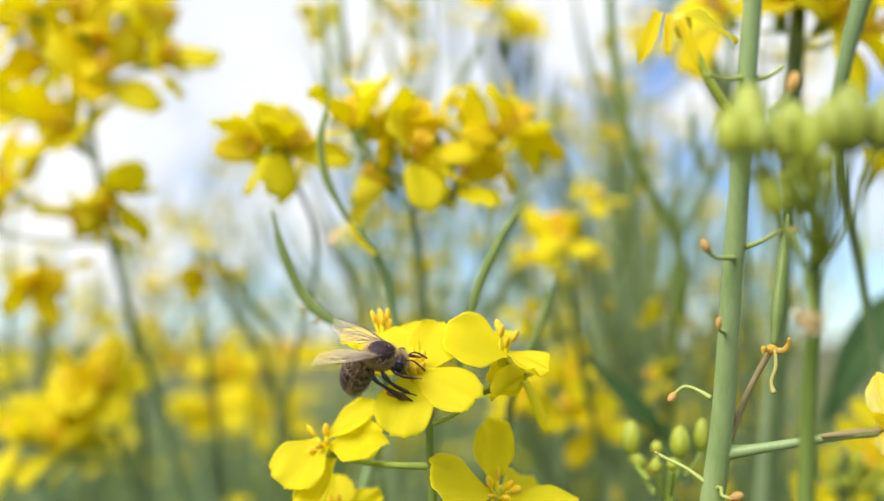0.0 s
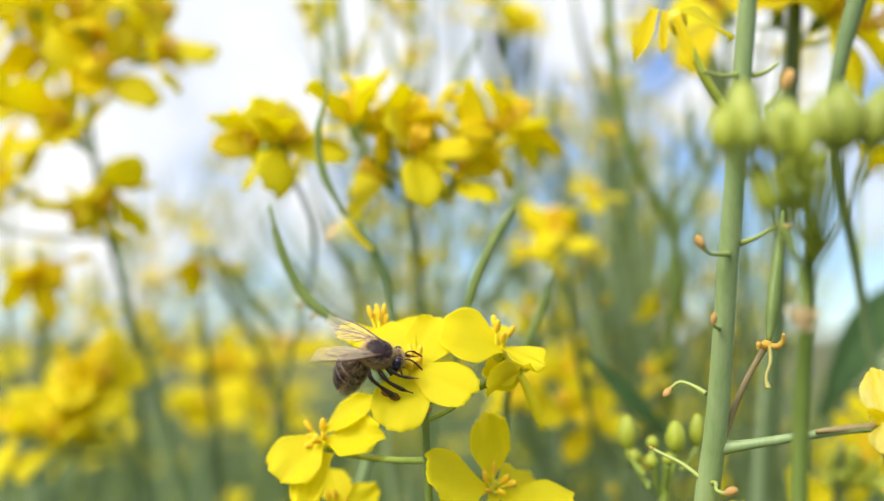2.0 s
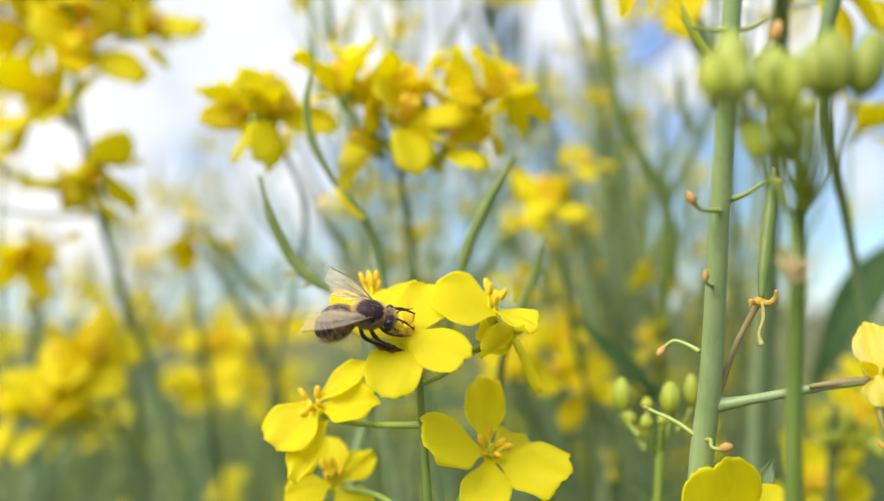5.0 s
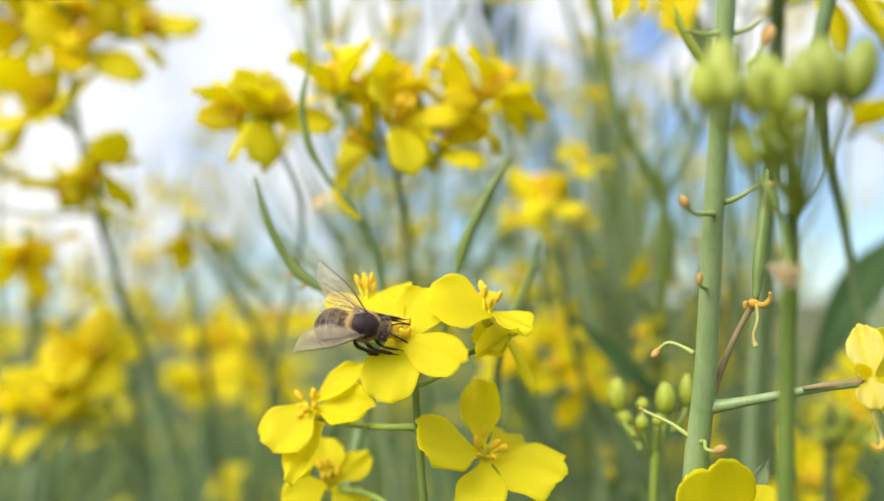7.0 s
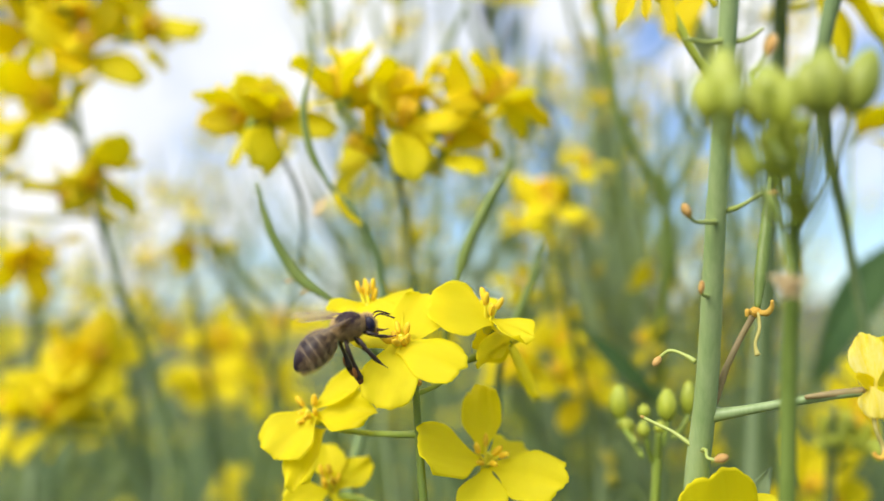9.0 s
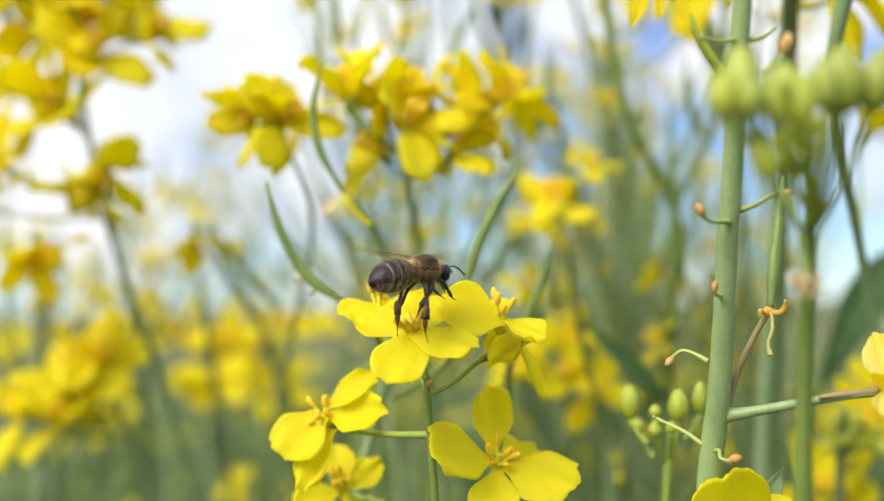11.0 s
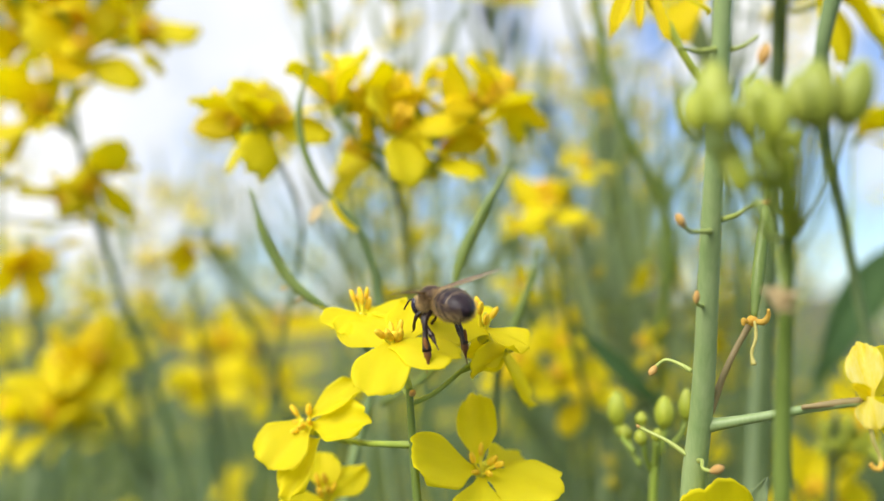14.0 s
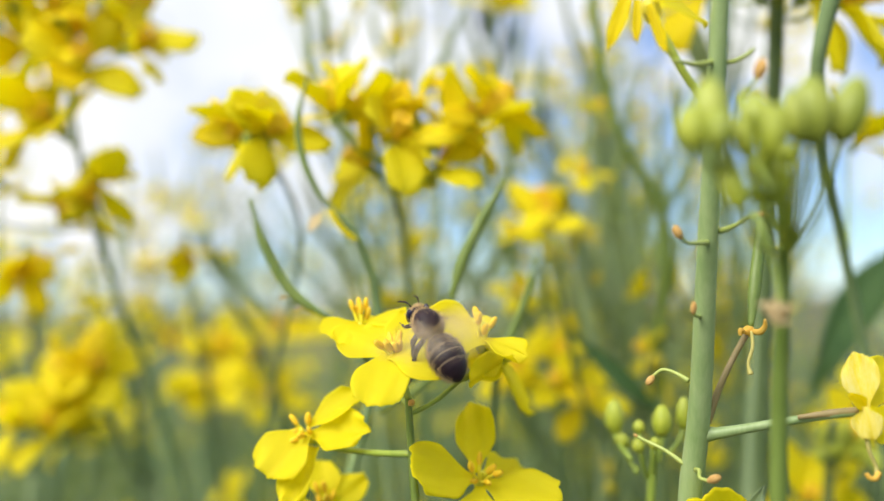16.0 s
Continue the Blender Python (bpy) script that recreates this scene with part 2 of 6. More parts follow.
def blade(length, width, seed, nu=11, nv=8, claw=0.2, cup=0.25, droop=0.2, ruffle=0.06, tip=0.72, lift=0.0, thick=0.00013, point=0.0, fold=0.0):
    """A petal or leaf: foot at the origin, tip along +Y, upper face +Z, with a thickness and a wavy rim."""
    rnd = random.Random(seed)
    ph = [rnd.uniform(0, 6.28) for _ in range(6)]
    top = []
    for i in range(nu + 1):
        u = i / nu
        s = max(0.0, min(1.0, (u - 0.02) / 0.5))
        f = claw + (1 - claw) * s * s * (3 - 2 * s)
        if u > 0.62:
            f *= 1 - (1 - tip) * ((u - 0.62) / 0.38) ** 2
        if point:
            f *= (1 - max(0, (u - 0.5) / 0.5) ** 1.6 * point)
        for j in range(nv + 1):
            v = j / nv * 2 - 1
            w = width / 2 * f
            x = w * v * (1 + 0.05 * math.sin(3 * u + ph[0]))
            y = length * u * (1 - 0.17 * (1 - point) * v * v * u * u + 0.022 * u * u * math.sin(5 * v + ph[1]) + 0.012 * u * u * math.sin(11 * v + ph[2]) + 0.009 * u ** 4 * math.sin(19 * v + ph[5]) + 0.010 * u ** 8 * math.sin(27 * v + ph[0]))
            z = length * (lift * u - droop * u * u) + cup * w * v * v + fold * w * abs(v)
            z += ruffle * length * u * u * abs(v) ** 1.5 * math.sin(4.5 * u + 2.2 * v + ph[3]) + ruffle * 0.5 * length * u * u * math.sin(6 * v + ph[4])
            top.append(Vector((x, y, z)))
    n = len(top)
    verts = top + [p - Vector((0, 0, thick)) for p in top]
    faces = []
    r = nv + 1
    for i in range(nu):
        for j in range(nv):
            a = i * r + j
            faces.append((a, a + 1, a + r + 1, a + r))
            faces.append((n + a, n + a + r, n + a + r + 1, n + a + 1))
    rim = [j for j in range(nv)] + [i * r + nv for i in range(nu)] + [nu * r + nv - j for j in range(nv)] + [(nu - i) * r for i in range(nu)]
    for k, a in enumerate(rim):
        b = rim[(k + 1) % len(rim)]
        faces.append((b, a, n + a, n + b))
    return verts, faces


def mesh_of(name, shape, mat):
    me = bpy.data.meshes.new(name)
    me.from_pydata([tuple(v) for v in shape[0]], [], shape[1])
    me.materials.append(mat)
    me.polygons.foreach_set("use_smooth", [True] * len(me.polygons))
    me.update()
    return me


WORLD_OF = {}


def thing(name, at, label, category, group="", kind=""):
    """An empty at the foot of a thing."""
    ob = new(name)
    ob.matrix_basis = Matrix.Translation(at)
    ob.empty_display_size = 0.01
    WORLD_OF[ob] = ob.matrix_basis.copy()
    return tagged(ob, label, category, group, kind)


def part(name, shape, mat, parent, m=None, label=""):
    """One mesh under a thing or a part; m is its pose in the world, and shape is in its own space (in the world where m is left out)."""
    if m is None:
        o = Vector(shape[0][0])
        m = Matrix.Translation(o)
        shape = ([Vector(v) - o for v in shape[0]], shape[1])
    ob = new(name, shape if isinstance(shape, bpy.types.Mesh) else mesh_of(name, shape, mat))
    ob.parent = parent
    WORLD_OF[ob] = m.copy()
    ob.matrix_basis = WORLD_OF[parent].inverted() @ m
    return tagged(ob, label)


def facing(at, way, normal):
    """A pose with +Y along way and +Z as near to normal as can be."""
    y = Vector(way).normalized()
    z = Vector(normal)
    z = (z - y * z.dot(y)).normalized()
    x = y.cross(z)
    return Matrix.Translation(at) @ Matrix((x, y, z)).transposed().to_4x4()


def along(at, way, turn=0.0):
    """A pose with +Z along way."""
    return Matrix.Translation(at) @ Vector(way).to_track_quat("Z", "Y").to_matrix().to_4x4() @ Matrix.Rotation(turn, 4, "Z")


MM = 0.001


# ---------------------------------------------------------------- ground
def ground_sheet():
    verts, faces = [], []
    rings = [0.0, 0.15, 0.4, 0.8, 1.5, 3, 6, 15, 50, 200, 1000, 4000]
    seg = 40
    for r in rings[1:]:
        for k in range(seg):
            a = 2 * math.pi * k / seg
            verts.append((r * math.cos(a), r * math.sin(a), 0.02 * noise.noise((r * math.cos(a) * 3, r * math.sin(a) * 3, 0)) if r < 10 else 0.0))
    verts.append((0, 0, 0))
    for k in range(seg):
        faces.append((len(verts) - 1, k, (k + 1) % seg))
    for i in range(1, len(rings) - 1):
        for k in range(seg):
            faces.append(((i - 1) * seg + k, i * seg + k, i * seg + (k + 1) % seg, (i - 1) * seg + (k + 1) % seg))
    ob = new("ground", mesh_of("ground", (verts, faces), SOIL))
    tagged(ob, "dark soil and leaf litter under the rape crop", "ground", kind="structure")


ground_sheet()


# ---------------------------------------------------------------- rape plants
def flower_core(parent, centre, axis, mat=CORE, size=1.0, label=""):
    """The flower's foot, with its four sepals' base; petals and stamens hang under it."""
    s = size * MM
    cup = lathe([(0.3 * s, -2.6 * s), (0.75 * s, -2.0 * s), (0.95 * s, -1.2 * s), (1.0 * s, -0.5 * s), (0.8 * s, 0.1 * s), (0.3 * s, 0.3 * s)], 8)
    return part("flower", cup, mat, parent, along(centre, axis), label)


def sepals(fl, centre, axis, size=1.0, mat=BUD_TIP, turn=0.4):
    s = size * MM
    me = mesh_of("sepal", blade(5.5 * s, 1.8 * s, 5, 5, 4, 0.6, 0.5, -0.1, 0.03, 0.6, point=0.5), mat)
    base = along(Vector(centre) - Vector(axis).normalized() * 1.6 * s, axis, turn)
    for k in range(4):
        a = math.pi / 2 * k
        out = base.to_3x3() @ Vector((math.cos(a), math.sin(a), 0))
        up = base.to_3x3() @ Vector((0, 0, 1))
        part("sepal", me, mat, fl, facing(base.translation + out * 0.8 * s, out * 0.75 + up * 0.65, up - out * 0.6))


STAMEN_MESHES = {}


def stamen_mesh(length):
    """Filament and anther on it; the anther is the larger share and gives the name."""
    k = round(length * 2000)
    if k not in STAMEN_MESHES:
        a = mesh_of("filament", tube([(0, 0, 0), (0.15 * MM, 0, length * 0.5), (0.5 * MM, 0, length)], [0.3 * MM, 0.26 * MM, 0.2 * MM], 6, 4), FILAMENT)
        b = mesh_of("anther", moved(lathe([(0.25 * MM, -1.2 * MM), (0.5 * MM, -0.9 * MM), (0.56 * MM, -0.2 * MM), (0.46 * MM, 0.5 * MM), (0.2 * MM, 0.9 * MM)], 8, 0.75),
                                    pose(0.5 * MM, 0, length, 0, 16, 0)), ANTHER)
        STAMEN_MESHES[k] = (a, b)
    return STAMEN_MESHES[k]


def stamens(fl, centre, axis, length=5.5, spread=0.28, count=6, turn=0.0, seed=0):
    rnd = random.Random(seed)
    base = along(centre, axis, turn)
    for k in range(count):
        a = 2 * math.pi * k / count + rnd.uniform(-0.2, 0.2)
        d = base.to_3x3() @ Vector((math.cos(a), math.sin(a), 0))
        up = base.to_3x3() @ Vector((0, 0, 1))
        ln = (length - (1.3 if k % 3 == 0 else 0) + rnd.uniform(-0.3, 0.3)) * MM
        fa, an = stamen_mesh(ln)
        m = along(Vector(centre) + d * 0.6 * MM, up + d * (spread + rnd.uniform(-0.08, 0.08)), rnd.uniform(0, 6))
        part("filament", fa, None, fl, m)
        part("anther", an, None, fl, m)
    part("pistil", tube([(0, 0, 0), (0, 0, length * 0.55 * MM), (0.1 * MM, 0, length * 0.7 * MM)], [0.4 * MM, 0.36 * MM, 0.3 * MM], 8, 3), CORE, fl, base)


def petal(fl, foot, end, normal, width, seed, mat=PETAL, **kw):
    """A petal of its own shape from foot to end, width in millimetres."""
    d = Vector(end) - Vector(foot)
    kw = {"nu": 18, "nv": 18, **kw}
    return part("petal", blade(d.length, width * MM, seed, **kw), mat, fl, facing(foot, d, normal))


SHARED = {}


def shared_petal(k, mat):
    key = (k, mat.name)
    if key not in SHARED:
        rnd = random.Random(k * 7 + 1)
        SHARED[key] = mesh_of("petal", blade(rnd.uniform(8.5, 11.5) * MM, rnd.uniform(5.5, 8.0) * MM, k, 7, 6, droop=rnd.uniform(0.1, 0.55), cup=rnd.uniform(-0.3, 0.35),
                                             ruffle=0.1), mat)
    return SHARED[key]


CUP_SMALL = mesh_of("flower", lathe([(0.3 * MM, -2.6 * MM), (0.9 * MM, -1.6 * MM), (1.0 * MM, -0.5 * MM), (0.4 * MM, 0.3 * MM)], 6), STEM_FRESH)
TUFT = mesh_of("stamen_tuft", join(*[tube([(0, 0, 0), (0.9 * MM * math.cos(a), 0.9 * MM * math.sin(a), 3 * MM), (1.3 * MM * math.cos(a), 1.3 * MM * math.sin(a), 5.5 * MM)],
                                      [0.25 * MM, 0.22 * MM, 0.55 * MM], 5, 2) for a in (0, 1, 2.1, 3.2, 4.2, 5.2)]), ANTHER)


def soft_flower(parent, centre, axis, seed, size=1.0, open_=0.9, mat=PETAL):
    """A flower behind the plane of focus: cup, four petals from shared shapes and a tuft of stamens."""
    rnd = random.Random(seed)
    m = along(centre, axis, rnd.uniform(0, 6.28)) @ Matrix.Scale(size, 4)
    fl = part("flower", CUP_SMALL, None, parent, m)
    for k in range(4):
        a = math.pi / 2 * k + rnd.uniform(-0.3, 0.3)
        o = open_ + rnd.uniform(-0.5, 0.5)
        out = Vector((math.cos(a), math.sin(a), 0))
        way = out * math.sin(o) + Vector((0, 0, math.cos(o)))
        nrm = Vector((0, 0, 1)) * math.sin(o) - out * math.cos(o)
        part("petal", shared_petal(rnd.randrange(6), PETAL_OLD if rnd.random() < 0.15 else mat), None, fl, m @ facing(out * 0.6 * MM, way, nrm))
    part("stamen_tuft", TUFT, None, fl, m)
    return fl


def stalk(parent, pts, radii, mat=STEM_FRESH, seg=8, name="pedicel", label="", ridge=0.0):
    return part(name, tube([Vector(p) for p in pts], [r * MM for r in radii], seg, 6, ridge=ridge), mat, parent, label=label)


def pod(parent, pts, r=1.3, mat=POD, label=""):
    """A green seed pod: swollen along its length and drawn out to a beak at the end."""
    return part("pod", tube([Vector(p) for p in pts], [q * 0.88 * MM for q in (0.5, 0.7 * r, r, 1.05 * r, r, 0.95 * r, 0.85 * r, 0.45 * r, 0.3 * r)], 8, 8, ridge=0.05), mat, parent, label=label)


def bud(parent, foot, way, length, width, mat=BUD, seed=0):
    """A closed bud: egg-shaped, with four sepals that overlap as shallow lobes."""
    verts, faces = [], []
    seg, n = 16, 10
    rnd = random.Random(seed)
    tw = rnd.uniform(0, 6)
    for i in range(n + 1):
        u = i / n
        r = width / 2 * (math.sin(math.pi * min(1, 0.06 + u * 0.9)) ** 0.55) * (1.0 - 0.14 * u)
        for k in range(seg):
            a = 2 * math.pi * k / seg
            q = r * (1 + 0.13 * math.sqrt(abs(math.cos(2 * a + tw))) - 0.1)
            verts.append(Vector((q * math.cos(a), q * math.sin(a), length * u)) * MM)
    for i in range(1, n + 1):
        for k in range(seg):
            faces.append((i * seg - seg + k, i * seg - seg + (k + 1) % seg, i * seg + (k + 1) % seg, i * seg + k))
    faces.append(tuple(range(seg - 1, -1, -1)))
    faces.append(tuple(n * seg + k for k in range(seg)))
    return part("bud", (verts, faces), mat, parent, along(foot, way))


def knob(parent, pts, end_way, length=2.2, width=1.2, mat=STEM_BRIGHT, tip=DRY):
    """A thin bent pedicel whose flower has dried to a brown knob."""
    stalk(parent, pts, (0.42, 0.3, 0.26, 0.3), mat, 6)
    w, l = width * MM / 2, length * MM
    part("dry_bud", lathe([(w * 0.35, -0.1 * l), (w * 0.7, 0.1 * l), (w, 0.35 * l), (w * 0.95, 0.65 * l), (w * 0.6, 0.9 * l), (w * 0.2, l)], 9, 0.85), tip, parent,
         along(pts[-1], end_way), "dried brown bud")


def leaf(parent, foot, end, normal, width, seed, mat=LEAF, **kw):
    d = Vector(end) - Vector(foot)
    kw = {"nu": 14, "nv": 8, "claw": 0.25, "droop": 0.15, "ruffle": 0.05, "tip": 0.6, "point": 0.75, "thick": 0.0004, "fold": 0.25, **kw}
    return part("leaf", blade(d.length, width * MM, seed, **kw), mat, parent, facing(foot, d, normal))


def plant(foot, label, group="rape plants in the field"):
    return thing("rape_plant", (foot[0], foot[1], 0.0), label, "plant", group)


def down(p, dx=0.0, dy=0.0):
    """The place on the ground under p, moved by dx, dy."""
    return (p[0] + dx, p[1] + dy, 0.0)


# ---- the plant with the open flowers that the bee visits
a_foot = (-0.0014, 0.1625, 1.1757)
PLANT_A = plant(a_foot, "rape plant with open yellow flowers visited by a honeybee")
stalk(PLANT_A, [down(a_foot, 0.05, 0.08), (a_foot[0] + 0.02, a_foot[1] + 0.03, 0.9), a_foot, (-0.0017, 0.1621, 1.1815), (-0.0019, 0.1616, 1.1865), (-0.0020, 0.1614, 1.1895)], (3.0, 2.0, 0.64, 0.6, 0.55, 0.52), STEM_OLIVE, 10, "stem")
# flower on which the bee sits
C0 = (-0.0036, 0.1590, 1.1947)
AX_C = (-0.12, -0.52, 0.8)
stalk(PLANT_A, [(-0.0020, 0.1614, 1.1893), (-0.0025, 0.1613, 1.1911), (-0.0032, 0.1611, 1.1926)], (0.58, 0.5, 0.5))
FLOWER_C = flower_core(PLANT_A, C0, AX_C, label="fully open yellow flower")
petal(FLOWER_C, (-0.0037, 0.1584, 1.1947), (-0.0068, 0.1526, 1.1867), (-0.1, -0.75, 0.6), 9.0, 11, cup=0.12, droop=0.1, tip=0.8, claw=0.45)
petal(FLOWER_C, (-0.0038, 0.1581, 1.1950), (0.0052, 0.1537, 1.1921), (0.1, -0.75, 0.65), 8.6, 12, cup=-0.12, droop=0.1, tip=0.85, claw=0.4)
petal(FLOWER_C, (-0.0035, 0.1594, 1.1948), (0.0010, 0.1643, 1.2025), (-0.1, -0.75, 0.6), 8.6, 13, cup=0.22, droop=0.04, tip=0.8, claw=0.35)
petal(FLOWER_C, (-0.0038, 0.1594, 1.1948), (-0.0112, 0.1645, 1.2007), (-0.15, -0.75, 0.65), 9.4, 14, cup=0.1, droop=0.1, tip=0.85, claw=0.35)
stamens(FLOWER_C, C0, AX_C, 2.9, 0.5, 7, 0.3, 3)

# flower behind it
B0 = (0.0094, 0.1637, 1.1981)
AX_B = (0.12, -0.3, 0.93)
stalk(PLANT_A, [(-0.0019, 0.1616, 1.1869), (0.0014, 0.1635, 1.1882), (0.0057, 0.1653, 1.1914), (0.0097, 0.1650, 1.1947), (0.0098, 0.1643, 1.1966)], (0.42, 0.38, 0.38, 0.4, 0.5))
FLOWER_B = flower_core(PLANT_A, B0, AX_B)
petal(FLOWER_B, (0.0102, 0.1632, 1.1976), (0.0000, 0.1605, 1.2005), (-0.05, -0.74, 0.68), 10.4, 21, cup=0.15, droop=0.12, tip=0.75, lift=0.1)
petal(FLOWER_B, (0.0097, 0.1632, 1.1980), (0.0159, 0.1589, 1.1957), (0.05, -0.45, 0.9), 5.0, 22, cup=0.2, droop=0.1, ruffle=0.12)
petal(FLOWER_B, (0.0097, 0.1633, 1.1974), (0.0221, 0.1909, 1.1859), (0.5, -0.6, 0.55), 8.0, 23, cup=-0.15, droop=0.12)
petal(FLOWER_B, (0.0094, 0.1647, 1.1985), (0.0060, 0.1724, 1.2027), (0, -0.5, 0.85), 7.5, 24, cup=0.1)
stamens(FLOWER_B, B0, AX_B, 3.5, 0.26, 4, 0.2, 5)
# flower seen from its underside below
U0 = (0.0132, 0.1685, 1.1947)
FLOWER_U = flower_core(PLANT_A, U0, (-0.8, -0.45, -0.35))
stalk(PLANT_A, [(0.0057, 0.1653, 1.1914), (0.0123, 0.1705, 1.1934), (0.0132, 0.1685, 1.1947)], (0.34, 0.36, 0.5))
petal(FLOWER_U, (0.0129, 0.1680, 1.1946), (0.0069, 0.1616, 1.1917), (0.1, -0.8, -0.55), 5.6, 31, PETAL, cup=-0.3, droop=-0.05, claw=0.35)
petal(FLOWER_U, (0.0129, 0.1690, 1.1948), (0.0069, 0.1655, 1.1935), (0.0, -0.9, 0.3), 5.4, 32, PETAL, cup=0.2, droop=-0.05, claw=0.35)
petal(FLOWER_U, (0.0131, 0.1695, 1.1944), (0.0087, 0.1696, 1.1914), (0.0, -0.9, -0.3), 5.0, 33, PETAL, cup=-0.2, claw=0.35)

# flower at the back with its anthers up
K0 = (-0.0095, 0.1705, 1.2007)
AX_K = (-0.08, -0.12, 1.0)
stalk(PLANT_A, [(-0.0020, 0.1625, 1.1880), (-0.0043, 0.1673, 1.1913), (-0.0075, 0.1699, 1.1964), (-0.0093, 0.1706, 1.2000)], (0.5, 0.45, 0.45, 0.5))
FLOWER_K = flower_core(PLANT_A, K0, AX_K)
petal(FLOWER_K, (-0.0090, 0.1700, 1.2009), (-0.0018, 0.1665, 1.2013), (0.0, -0.4, 0.9), 6.6, 41, cup=0.2, droop=0.02, ruffle=0.12)
petal(FLOWER_K, (-0.0100, 0.1700, 1.2007), (-0.0154, 0.1665, 1.2000), (0.0, -0.5, 0.85), 6.6, 42, cup=0.1, droop=0.1)
petal(FLOWER_K, (-0.0094, 0.1715, 1.2011), (-0.0061, 0.1804, 1.2027), (0.0, -0.3, 0.9), 7.0, 43)
petal(FLOWER_K, (-0.0096, 0.1695, 1.2005), (-0.0115, 0.1626, 1.1990), (0.0, -0.6, 0.8), 6.5, 44, cup=0.1)
stamens(FLOWER_K, K0, AX_K, 2.9, 0.3, 6, 0.1, 7)

# lower flower on a long pedicel, petals folded
L0 = (-0.0189, 0.1740, 1.1826)
AX_L = (-0.5, -0.6, 0.55)
stalk(PLANT_A, [(-0.0017, 0.1621, 1.1809), (-0.0060, 0.1662, 1.1805), (-0.0111, 0.1712, 1.1803), (-0.0156, 0.1742, 1.1808), (-0.0181, 0.1746, 1.1818)], (0.6, 0.5, 0.48, 0.5, 0.75))
FLOWER_L = flower_core(PLANT_A, L0, AX_L, label="open yellow flower with folded petals")
petal(FLOWER_L, (-0.0189, 0.1739, 1.1839), (-0.0097, 0.1714, 1.1896), (0.25, -0.62, 0.75), 5.6, 51, cup=0.35, droop=-0.02, tip=0.65)
petal(FLOWER_L, (-0.0183, 0.1735, 1.1827), (-0.0082, 0.1679, 1.1834), (0.1, -0.85, 0.5), 7.4, 52, cup=0.45, droop=-0.05, ruffle=0.12)
petal(FLOWER_L, (-0.0190, 0.1730, 1.1833), (-0.0251, 0.1681, 1.1779), (-0.35, -0.88, 0.3), 9.6, 53, cup=0.2, droop=0.12, tip=0.95, claw=0.35, ruffle=0.09)
petal(FLOWER_L, (-0.0179, 0.1739, 1.1808), (-0.0222, 0.1675, 1.1724), (-0.4, -0.88, 0.1), 5.4, 54, cup=0.3, droop=0.06, ruffle=0.12, claw=0.5)
stamens(FLOWER_L, L0, AX_L, 2.7, 0.5, 6, 0.5, 9)

# lower flower, wide open, petals apart
R0 = (0.0089, 0.1706, 1.1754)
AX_R = (0.12, -0.68, 0.7)
stalk(PLANT_A, [(a_foot[0] + 0.0015, a_foot[1], a_foot[2] - 0.02), (0.0040, 0.1681, 1.1687), (0.0082, 0.1718, 1.1733), (0.0088, 0.1716, 1.1747)], (0.6, 0.5, 0.5, 0.65))
FLOWER_R = flower_core(PLANT_A, R0, AX_R, label="wide open yellow flower with separate petals")
petal(FLOWER_R, (0.0083, 0.1710, 1.1764), (0.0083, 0.1726, 1.1874), (-0.1, -0.85, 0.4), 6.8, 61, cup=0.1, droop=0.02, ruffle=0.13, tip=0.85)
petal(FLOWER_R, (0.0078, 0.1696, 1.1757), (-0.0013, 0.1577, 1.1802), (-0.1, -0.85, 0.5), 9.0, 67, cup=0.08, droop=0.04, tip=0.95, ruffle=0.05)
petal(FLOWER_R, (0.0096, 0.1701, 1.1751), (0.0202, 0.1637, 1.1734), (0.1, -0.75, 0.65), 10.8, 63, cup=-0.1, droop=0.1, tip=0.95, ruffle=0.09)
petal(FLOWER_R, (0.0088, 0.1697, 1.1745), (0.0070, 0.1612, 1.1680), (-0.1, -0.8, 0.6), 8.5, 64, cup=0.1)
petal(FLOWER_R, (0.0095, 0.1725, 1.1760), (0.0164, 0.1804, 1.1780), (0.1, -0.7, 0.7), 6.5, 65, cup=0.2)
stamens(FLOWER_R, R0, AX_R, 3.0, 0.6, 6, 0.8, 13)

# flower low at the back, a little soft
S0 = (-0.0173, 0.1852, 1.1689)
FLOWER_S = flower_core(PLANT_A, S0, (-0.1, -0.6, 0.75))
stalk(PLANT_A, [(a_foot[0], a_foot[1], a_foot[2] - 0.012), (-0.0085, 0.1752, 1.1679), (-0.0165, 0.1852, 1.1682)], (0.6, 0.5, 0.6))
petal(FLOWER_S, (-0.0175, 0.1851, 1.1698), (-0.0181, 0.1865, 1.1769), (0.1, -0.9, 0.3), 6.2, 71, cup=0.2)
petal(FLOWER_S, (-0.0165, 0.1851, 1.1691), (-0.0105, 0.1868, 1.1740), (0.1, -0.9, 0.3), 5.2, 72, ruffle=0.14)
petal(FLOWER_S, (-0.0178, 0.1842, 1.1690), (-0.0245, 0.1792, 1.1680), (-0.1, -0.8, 0.5), 7.0, 73)
petal(FLOWER_S, (-0.0168, 0.1842, 1.1686), (-0.0115, 0.1796, 1.1629), (-0.1, -0.8, 0.5), 7.0, 74)
stamens(FLOWER_S, S0, (-0.1, -0.6, 0.75), 3.6, 0.4, 6, 0.3, 15)
# small bract scar on the stem
part("scar", lathe([(0.3 * MM, -0.5 * MM), (0.55 * MM, 0), (0.35 * MM, 0.5 * MM)], 7), DRY, PLANT_A, along((-0.0015, 0.1605, 1.1887), (0.5, -0.6, 0.5)))

